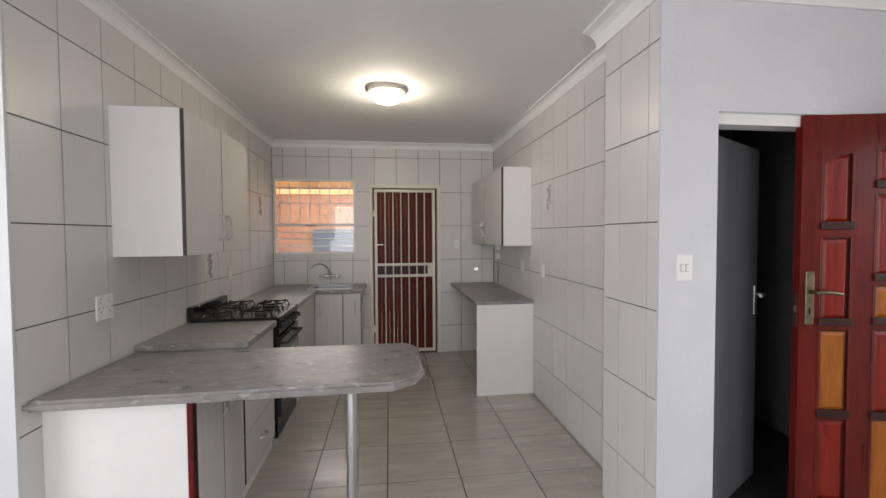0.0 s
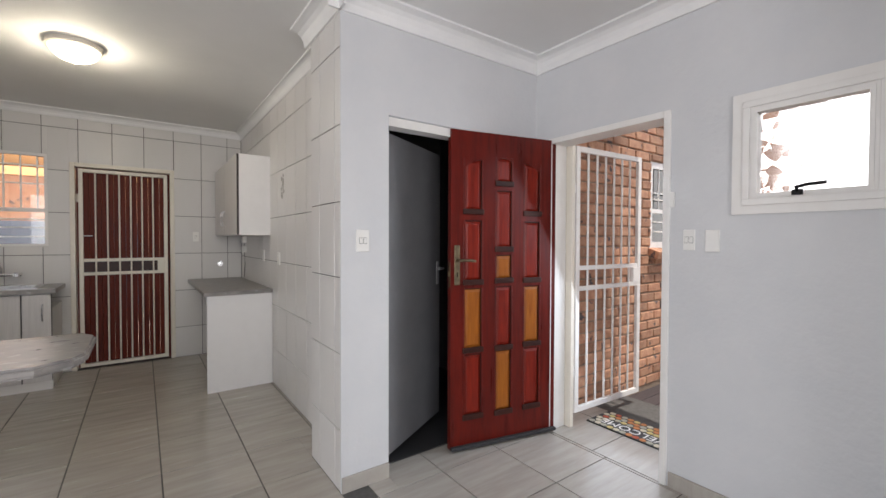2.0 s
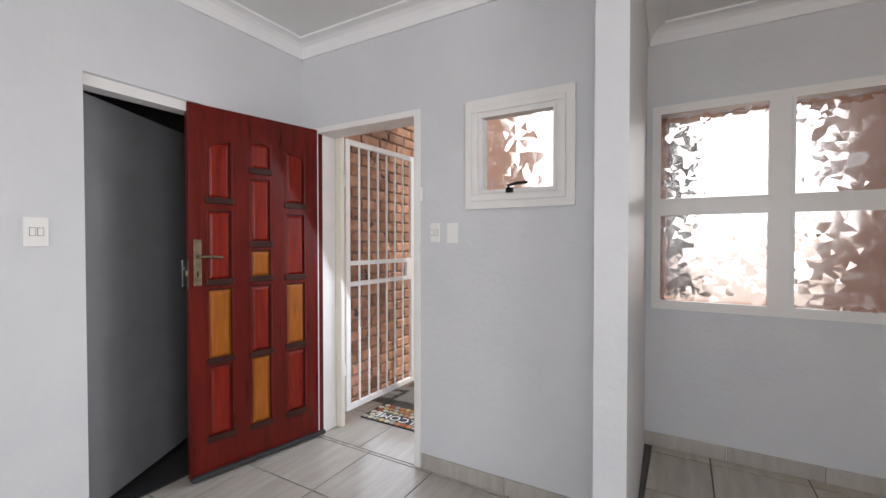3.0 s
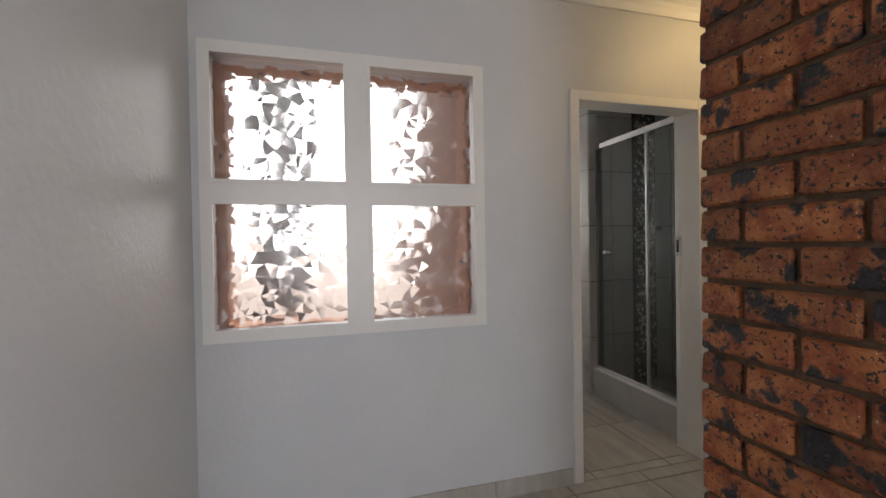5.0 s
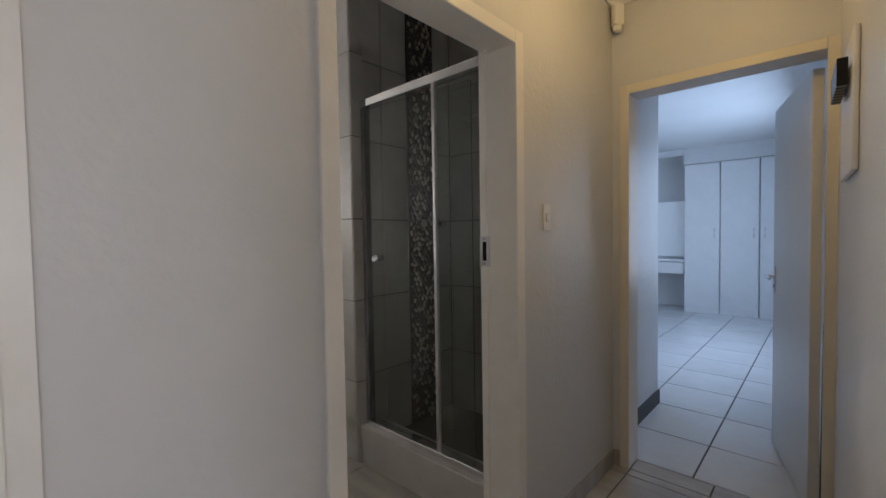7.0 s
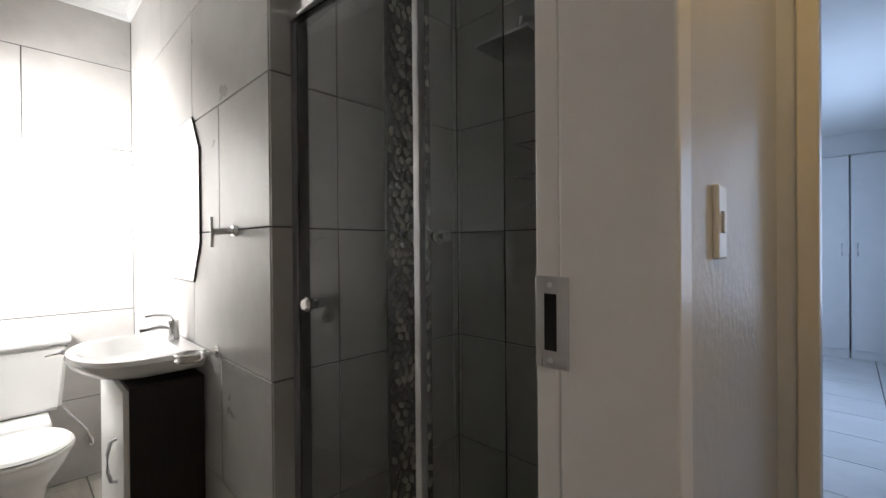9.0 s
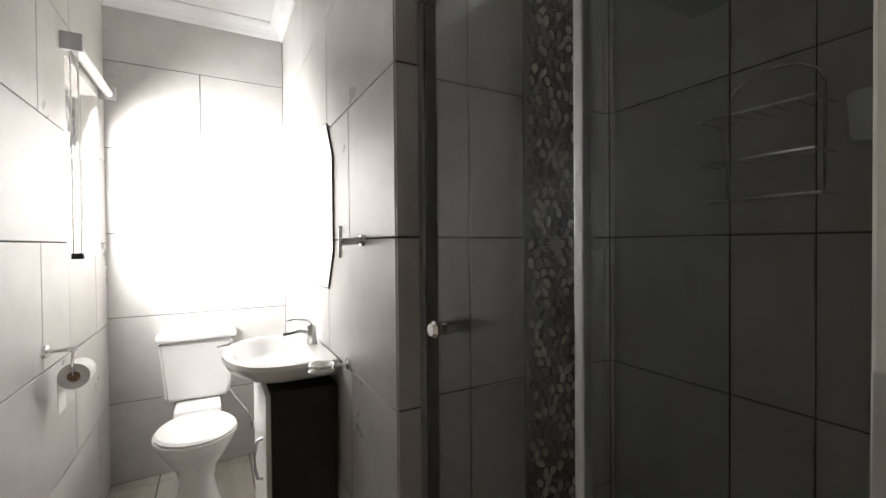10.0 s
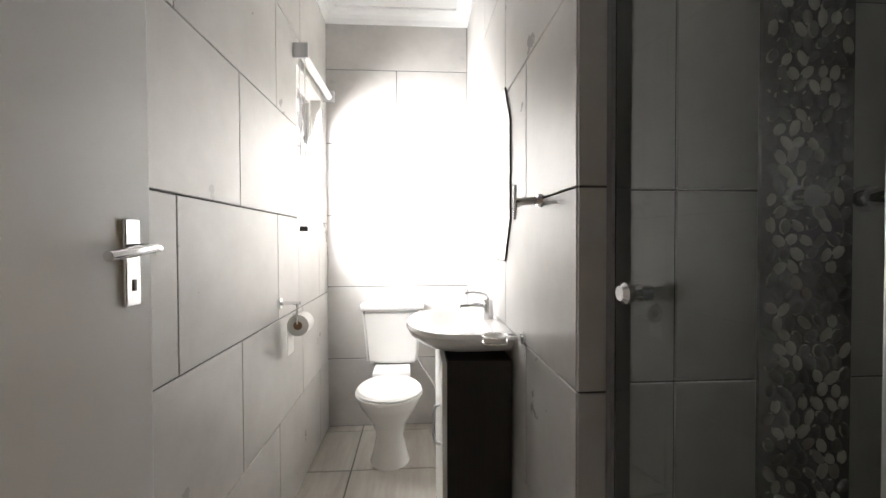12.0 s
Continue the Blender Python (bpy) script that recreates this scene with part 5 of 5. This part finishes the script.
tube(bm, [(4.50, YB0 - 0.095, 1.01), (4.49, YB0 - 0.095, 0.95), (4.50, YB0 - 0.095, 0.925), (4.62, YB0 - 0.095, 0.925)], 0.005)
part("bracket", bm, M["chrome"], tp, smooth=True)
bm = BM()
rod(bm, (4.505, YB0 - 0.095, 0.915), (4.60, YB0 - 0.095, 0.915), 0.047, n=28)
roll = part("roll", bm, M["paper"], tp, smooth=True)
bm = BM()
rod(bm, (4.5035, YB0 - 0.095, 0.915), (4.505, YB0 - 0.095, 0.915), 0.019, n=20)
part("core", bm, M["card"], roll)
part("sheet", boxes(((4.507, YB0 - 0.051, 0.78), (4.598, YB0 - 0.048, 0.915)), bevel=0.001), M["paper"], roll)
blind = thing("roller_blind", "rolled up white roller blind over the window", "blind")
bm = BM()
rod(bm, (4.80, YB0 - 0.045, 2.235), (5.46, YB0 - 0.045, 2.235), 0.022)
part("roll", bm, M["white_plastic"], blind, smooth=True)
for x in (4.785, 5.455):
    part("bracket", boxes(((x, YB0 - 0.08, 2.20), (x + 0.02, YB0 - 0.006, 2.275)), bevel=0.003), M["steel"], blind)
for y in (0.035, 0.06):
    bm = BM()
    rod(bm, (4.80, YB0 - y, 1.36), (4.80, YB0 - y, 2.22), 0.003, n=8)
    part("chain", bm, M["white_plastic"], blind)
part("weight", boxes(((4.79, YB0 - 0.068, 1.335), (4.812, YB0 - 0.028, 1.36)), bevel=0.003), M["black_soft"], blind)

# ---------------------------------------------------------------- bedroom
for i, (a, b) in enumerate(((2.80, 3.28), (2.31, 2.79), (1.60, 2.30))):
    w = thing("wardrobe", "tall white built-in wardrobe with a hinged door", "wardrobe", group="bedroom wardrobes")
    part("body", boxes(((a, -11.44, 0.0), (b, -10.92, 2.36)), bevel=0.002), M["wardrobe"], w)
    d = part("door", boxes(((a + 0.006, -10.92, 0.10), (b - 0.006, -10.90, 2.34)), bevel=0.003), M["wardrobe"], w)
    hx = a + 0.05 if i == 0 else (b - 0.05 if i == 1 else b - 0.05)
    hx = {0: a + 0.06, 1: a + 0.06, 2: b - 0.06}[i]
    bow_handle(d, (hx, -10.90, 1.265), (0, 0, 1), (0, 1, 0), 0.14)
structure("bulkhead", boxes(((1.59, -11.45, 2.37), (3.30, -10.95, ZC))), M["white_wall"], "painted bulkhead over the wardrobes")
dresser = thing("dressing_table", "white dressing table with two drawers", "dressing table")
part("top", boxes(((3.29, -11.44, 0.80), (4.44, -10.95, 0.84)), bevel=0.003), M["wardrobe"], dresser)
for a, b in ((3.30, 3.86), (3.87, 4.43)):
    part("drawer", boxes(((a, -11.40, 0.60), (b, -10.97, 0.79)), bevel=0.003), M["wardrobe"], dresser)
part("side", boxes(((4.40, -11.44, 0), (4.43, -10.97, 0.60))), M["wardrobe"], dresser)
bmir = thing("dressing_mirror", "wide frameless mirror over the dressing table", "mirror")
part("glass", boxes(((3.32, -11.449, 0.86), (4.42, -11.44, 1.82)), bevel=0.002), M["mirror"], bmir)

# ---------------------------------------------------------------- outside
structure("ground", boxes(((-60, -60, -0.3), (120, 120, -0.13))), M["paving"], "sandy paved ground", "ground")
deck = structure("deck", boxes(((2.16, -1.69, -0.125), (4.3, -0.05, -0.06))), M["mortar_dark"], "dark timber deck frame", "deck")
for i in range(13):
    y = -0.06 - i * 0.125
    part("deck_board", boxes(((2.17, y - 0.118, -0.058), (4.3, y, -0.03)), bevel=0.003), M["deck"], deck)
structure("pavement", boxes(((2.60, -3.5, -0.13), (4.3, -1.7, -0.05))), M["paving"], "courtyard paving beside the deck", "pavement")
mat_ob = thing("doormat", "pebble patterned welcome doormat on the front step", "doormat")
part("base", boxes(((1.86, -0.88, 0.0), (2.14, -0.20, 0.010)), bevel=0.002), M["black_soft"], mat_ob)
mats = [material("mat_" + n, c, 0.9, second=tuple(v * 0.8 for v in c), scale=60) for n, c in (("red", (0.45, 0.10, 0.05)), ("orange", (0.55, 0.22, 0.08)), ("yellow", (0.60, 0.48, 0.20)), ("grey", (0.42, 0.40, 0.32)), ("cream", (0.62, 0.56, 0.42)))]
for i in range(6):
    for j in range(14):
        x, y = 1.885 + i * 0.046, -0.855 + j * 0.048 + (0.024 if i % 2 else 0)
        if y > -0.22 or (i in (1, 2) and -0.75 < y < -0.3):
            continue
        bm = BM()
        prism(bm, [(x + rng.uniform(0.020, 0.023) * math.cos(t), y + rng.uniform(0.021, 0.025) * math.sin(t)) for t in [2 * math.pi * k / 7 for k in range(7)]], 0.0105, 0.013)
        part("stone_patch", bm, rng.choice(mats), mat_ob)
txt = bpy.data.curves.new("word", "FONT")
txt.body, txt.size, txt.extrude, txt.align_x, txt.align_y = "WELCOME", 0.105, 0.001, "CENTER", "CENTER"
word = new("lettering", txt)
txt.materials.append(M["white_plastic"])
word.parent = mat_ob
word.matrix_world = pose(1.955, -0.525, 0.0125, 0, 0, 90)
# window in the courtyard wall
cw = tagged(new("window_8"), "white barred window in the brick courtyard wall", "window", kind="structure")
part("window_frame", boxes(((3.03, -0.03, 1.27), (3.08, 0.0, 2.08)), ((4.15, -0.03, 1.27), (4.2, 0.0, 2.08)), ((3.08, -0.03, 2.02), (4.15, 0.0, 2.08)), ((3.08, -0.03, 1.27), (4.15, 0.0, 1.33)), ((3.08, -0.03, 1.60), (4.15, 0.0, 1.64))), M["gate"], cw)
for i in range(9):
    part("bar", boxes(((3.16 + i * 0.11, -0.045, 1.64), (3.172 + i * 0.11, -0.033, 2.02))), M["gate"], cw)
for z in (1.42, 1.51, 1.72, 1.78):
    part("bar", boxes(((3.08, -0.045, z), (4.15, -0.033, z + 0.012))), M["gate"], cw)
# opaque black pane and grey slab put the unlit interior's darkness into colour
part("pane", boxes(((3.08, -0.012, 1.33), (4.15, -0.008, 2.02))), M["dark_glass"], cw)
structure("wall_behind_window", boxes(((2.9, 0.03, 1.1), (4.4, 0.08, 2.2))), M["store_paint"], "dark slab in place of the unlit room behind the courtyard window")
sill = tagged(new("window_sill"), "slanted brick sill under the courtyard window", "sill", kind="structure")
for i in range(14):
    o = part("brick", boxes(((-0.037, -0.06, -0.035), (0.037, 0.06, 0.035)), bevel=0.005), M["brick_out"], sill)
    o.matrix_world = pose(3.04 + i * 0.086, -0.075, 1.225, 18, 0, 0)
# boundary, garden and a bright backdrop beyond the frosted windows
structure("boundary_wall", boxes(((6.6, -4.0, -0.13), (6.75, 4.0, 0.30))), M["outer_paint"], "pale painted boundary wall")
palm = thing("palm_tree", "rough brown palm trunk in the courtyard", "palm")
bm = BM()
rings = []
for k in range(36):
    z = -0.13 + k * 0.17
    r = 0.22 + (0.02 if k % 2 else 0.0) - 0.002 * k
    rings.append([(6.1 + (r + rng.uniform(-0.012, 0.012)) * math.cos(t), -2.07 + (r + rng.uniform(-0.012, 0.012)) * math.sin(t), z) for t in [2 * math.pi * i / 12 for i in range(12)]])
loft(bm, rings)
part("trunk", bm, M["bark"], palm)
for k in range(14):
    an, bm = 2 * math.pi * k / 14, BM()
    for s in (-1, 1):
        for j in range(9):
            d0 = 0.2 + j * 0.13
            z0 = 5.9 + 0.25 * math.sin(j * 0.32) - 0.02 * j * j
            c = Vector((6.1 + d0 * math.cos(an), -2.07 + d0 * math.sin(an), z0))
            side = Vector((-math.sin(an), math.cos(an), -0.5)) * s * 0.34
            fw = Vector((math.cos(an), math.sin(an), 0)) * 0.1
            vs = [bm.verts.new(c), bm.verts.new(c + fw * 0.35), bm.verts.new(c + side + fw)]
            bm.faces.new(vs)
    part("frond", bm, M["leaf"], palm)
shrub = thing("shrub", "green strap-leaved shrub below the window", "shrub")
for k in range(16):
    an, l = rng.uniform(0, 6.28), rng.uniform(0.35, 0.75)
    bm = BM()
    pts = [Vector((3.35 + l * 0.35 * s * math.cos(an), -3.25 + 0.25 * l * s * math.sin(an), 0.35 + l * (s - 0.35 * s * s))) for s in (0, 0.35, 0.7, 1.0)]
    wv = Vector((-math.sin(an), math.cos(an), 0)) * 0.025
    prev = None
    for i, p in enumerate(pts):
        q = wv * (1 - i / 3.4)
        cur = (bm.verts.new(p - q), bm.verts.new(p + q))
        if prev:
            bm.faces.new((prev[0], prev[1], cur[1], cur[0]))
        prev = cur
    part("leaf", bm, M["leaf"], shrub)
part("pot", lathe(BM(), [(0.14, -0.13), (0.18, 0.36), (0.16, 0.36), (0.13, 0.3)], (3.35, -3.25, 0)), M["brick_out"], shrub, "terracotta pot", smooth=True)
# glowing board added in place of overexposed sky, to whiten the frosted panes
M["sky_glow"] = material("glowing_white_backdrop", (1.0, 0.985, 0.96), 1.0, emit=2.6)
structure("backdrop", boxes(((60, -70, -0.1), (60.2, 40, 40))), M["sky_glow"], "glowing white backdrop standing in for bright sky", "backdrop")
wall("wall_bathroom_outside", "y", -3.572, -3.55, 2.60, 5.69, -0.1, 3.0, [(4.85, 1.34, 5.42, 2.2)], M["brick_out"], "outside face of the bathroom wall")
# covered yard behind the kitchen
yard = structure("wall_yard", boxes(((-3.9, 3.68, -0.1), (-3.7, 7.2, 3.0)), ((-3.9, 7.2, -0.1), (2.5, 7.4, 3.0))), M["brick_out"], "brick yard walls behind the kitchen")
w_yb = structure("wall_yard_face", boxes(((-3.70, 4.2, -0.1), (-3.68, 7.2, 2.6))), M["mortar_out"], "brick side wall of the yard")
for k in range(24):
    for j in range(13):
        o = new("brick", tile_mesh("yard_brick", 0.22, 0.073, 0.012, M["brick_out"], 0.003))
        o.parent = w_yb
        o.matrix_world = face_x(-3.68, 1) @ Matrix.Translation((4.3 + j * 0.232 + (0.11 if k % 2 else 0), 0.55 + k * 0.086, 0))
ydoor = thing("yard_door", "blue grey steel yard door", "door")
part("leaf", boxes(((-2.7, 7.14, 0), (-0.8, 7.19, 1.62)), bevel=0.004), M["blue_grey"], ydoor)
for i in range(3):
    t = thing("roof_beam", "orange pine roof beam of the yard cover", "beam", group="yard roof beams")
    part("beam", boxes(((-3.7, 4.4 + i * 1.1, 2.28), (1.0, 4.48 + i * 1.1, 2.45)), bevel=0.004), M["roof_wood"], t)
for i in range(5):
    t = thing("rafter", "orange pine rafter of the yard cover", "beam", group="yard rafters")
    part("rafter", boxes(((-3.4 + i * 0.9, 3.7, 2.46), (-3.33 + i * 0.9, 7.1, 2.56)), bevel=0.003), M["roof_wood"], t)
# opaque sheet widened to keep sun off the yard; the fill lamp hangs below
ysh = structure("yard_roof", boxes(((-3.9, 3.68, 2.58), (2.5, 7.4, 2.61))), M["outer_paint"], "opaque yard roof sheets extended to shade the yard", "roof")


# ---------------------------------------------------------------- tiles of walls and floors
KV = [0, 0.34, 0.76, 1.18, 1.60, 2.02, 2.44, ZC]
KS = [0, 0.33, 0.735, 1.14, 1.54, 1.942, 2.345, ZC]
tiles(w_left, face_x(XL, 1), lines(0.005, 0.269, 0.012, YK), KS, [], M["wall_tile"], gap=0.0055, name="wall_tile")
tiles(w_back, face_y(YK, -1), lines(-2.41, 0.27, XL + 0.008, XR - 0.008), KV, [(-2.54, 1.27, -1.56, 2.17), (-1.40, 0, -0.515, 2.11)], M["wall_tile"], gap=0.0055, name="wall_tile")
tiles(w_right, face_x(XR, -1), lines(0.48, 0.27, 0.474, YK - 0.008), KS, [], M["wall_tile"], gap=0.0055, name="wall_tile")
tiles(w_nib, face_x(0.036, -1), [0.012, 0.09, 0.325, 0.474], KS, [], M["wall_tile"], gap=0.0055, name="wall_tile")
tiles(w_nib, face_y(0.474, 1), [0.03, 0.18], KS, [], M["wall_tile"], gap=0.0055, name="wall_tile")
GF = 0.007
FZ = Matrix.Translation((0, 0, -0.006))
tiles(floor, FZ, lines(-0.733, 0.446, XL, XR), lines(0.771, 0.453, -0.13, YK), [(0.03, -0.13, 0.4, 0.48)], M["floor_tile"], gap=GF, name="floor_tile")
tiles(floor, FZ, lines(0.593, 0.446, XR, XD), lines(-0.135, 0.453, -2.087, 0.12), [(XR - 0.1, 0, 0.31, 1.6), (1.11, 0, 1.7, 1.6)], M["floor_tile"], gap=GF, name="floor_tile")
tiles(floor, FZ, lines(0.593, 0.446, XL - 0.9, XR), lines(-0.135, 0.453, -3.3, -0.13), [], M["floor_tile"], gap=GF, name="floor_tile")
tiles(floor, FZ, lines(0.593, 0.446, XR, XW), lines(-0.135, 0.453, -5.635, -2.087), [], M["floor_tile"], gap=GF, name="floor_tile")
tiles(floor, FZ, lines(0.593, 0.446, -4.54, XR), lines(-0.135, 0.453, -5.6, -3.3), [], M["floor_tile"], gap=GF, name="floor_tile")
tiles(floor, FZ, [1.598, 2.0, 2.38], [-5.76, -5.635], [], M["floor_tile"], gap=GF, name="floor_tile")
tiles(bpy.data.objects["threshold"], FZ, [XD, 1.95, 2.16], lines(-0.49, 0.453, -1.6, -0.0), [], M["floor_tile"], gap=GF, name="floor_tile")
tiles(floor_bath, FZ, lines(4.99, 0.49, XW, XB), lines(-3.95, 0.49, -4.73, YB0), [], M["floor_tile"], gap=GF, name="floor_tile")
tiles(floor_bed, FZ, lines(2.1, 0.5, 1.59, 4.45), lines(-6.2, 0.5, -11.45, -5.76), [], M["bed_tile"], gap=0.009, name="floor_tile")
BV = [0, 0.47, 0.937, 1.405, 1.872, 2.339, ZB]
for k in range(6):
    tiles(w_bl, face_y(YB0, -1), lines(4.14 if k % 2 else 3.75, 0.78, XW + 0.12, XB - 0.006), BV[k:k + 2], [(4.85, 1.34, 5.42, 2.2)], M["bath_tile"], gap=0.0055, name="bath_tile")
    tiles(w_br, face_y(YB1 - 0.006, 1), lines(4.0 if k % 2 else 4.32, 0.82, 3.568, XB - 0.006), BV[k:k + 2], [], M["bath_tile"], gap=0.0055, name="bath_tile")
    tiles(w_se, face_x(3.626, -1), lines(-4.95, 0.6, -5.58, YB1 - 0.09), BV[k:k + 2], [(-5.40, 0, -5.16, 3)], M["bath_tile"], gap=0.0055, name="bath_tile")
    tiles(w_sb, face_y(-5.586, 1), lines(3.0, 0.6, XW + 0.14, 3.62), BV[k:k + 2], [], M["bath_tile"], gap=0.0055, name="bath_tile")
    tiles(w_sd, face_x(XW + 0.14, 1), lines(-5.0, 0.6, -5.58, -4.76), BV[k:k + 2], [], M["bath_tile"], gap=0.0055, name="bath_tile")
tiles(w_br, face_x(3.568, -1), [YB1 - 0.09, YB1], BV, [], M["bath_tile"], gap=0.0055, name="bath_tile")
FV = [0, 0.47, 0.97, 1.46, 1.955, 2.458, ZB]
for k in range(6):
    tiles(w_bf, face_x(XB, -1), [YB1, -4.19, YB0] if k in (0, 4) else [YB1, YB0], FV[k:k + 2], [], M["bath_tile"], gap=0.0055, name="bath_tile")

# ---------------------------------------------------------------- brick
def brick_mesh(name, w, d, h, mat, seed, rough):
    bm = BM()
    box(bm, (-w / 2, -d / 2, -h / 2), (w / 2, d / 2, h / 2))
    bmesh.ops.bevel(bm, geom=bm.edges[:], offset=min(0.007, h * 0.12), segments=1, affect="EDGES")
    for v in bm.verts:
        v.co += noise.noise_vector(v.co * 31 + Vector((seed * 3.1, seed, 0))) * rough
    me = bpy.data.meshes.new(name)
    bm.to_mesh(me)
    bm.free()
    me.materials.append(mat)
    return me


def brick_run(parent, x0, x1, yface, z1, course, length, joint, mat, depth, sign, holes=(), rough=0.003, right_end=True, limit=99.0):
    """Stretcher bond in a plane y = yface that faces sign y; pieces end flush at x1."""
    kinds = {}
    rest = BM()
    k, z = 0, 0.0
    while z < z1:
        x = x1
        first = length / 2 if k % 2 else length
        while x > x0 + 0.02:
            w = min(first, x - x0)
            first = length
            for r in cut_rects((x - w, z, x, z + course), holes):
                rw, rh = r[2] - r[0] - joint, r[3] - r[1] - joint
                if rw < 0.02 or rh < 0.02:
                    continue
                c = ((r[0] + r[2]) / 2, yface - sign * (depth / 2 + random.uniform(0, 0.003)), (r[1] + r[3]) / 2)
                if c[0] > limit:
                    box(rest, (c[0] - rw / 2, c[1] - depth / 2, c[2] - rh / 2), (c[0] + rw / 2, c[1] + depth / 2, c[2] + rh / 2))
                    continue
                key = (round(rw, 2), round(rh, 2), random.randrange(4))
                if key not in kinds:
                    kinds[key] = brick_mesh("brick", rw, depth, rh, mat, key[2] + 1, rough)
                ob = new("brick", kinds[key])
                ob.parent = parent
                ob.matrix_world = Matrix.Translation(c) @ pose(0, 0, 0, random.uniform(-0.5, 0.5), random.uniform(-0.6, 0.6), random.uniform(-0.6, 0.6))
            x -= w
        z += course
        k += 1
    if len(rest.verts):
        tagged(part("far_brick", rest, mat, parent), kind="stuff")
    else:
        rest.free()


w_brick = structure("wall_brick", boxes(((0.2, -3.80, 0), (1.448, -3.582, ZC))), M["mortar_dark"], "burnt orange face brick wall with brown mortar")
brick_run(w_brick, 0.2, 1.465, -3.564, ZC, 0.097, 0.25, 0.014, M["brick_face"], 0.2, 1, rough=0.004)
w_out = wall("wall_courtyard", "y", -0.035, 0.0, XD + 0.14, 6.0, -0.1, 3.2, [(3.03, 1.27, 4.2, 2.08)], M["mortar_out"], "weathered face brick courtyard wall with a window")
brick_run(w_out, XD + 0.15, 6.0, -0.05, 3.1, 0.086, 0.232, 0.012, M["brick_out"], 0.05, -1, holes=[(3.03, 1.27, 4.2, 2.08), (3.0, 1.18, 4.25, 1.27)], rough=0.003, limit=3.75)
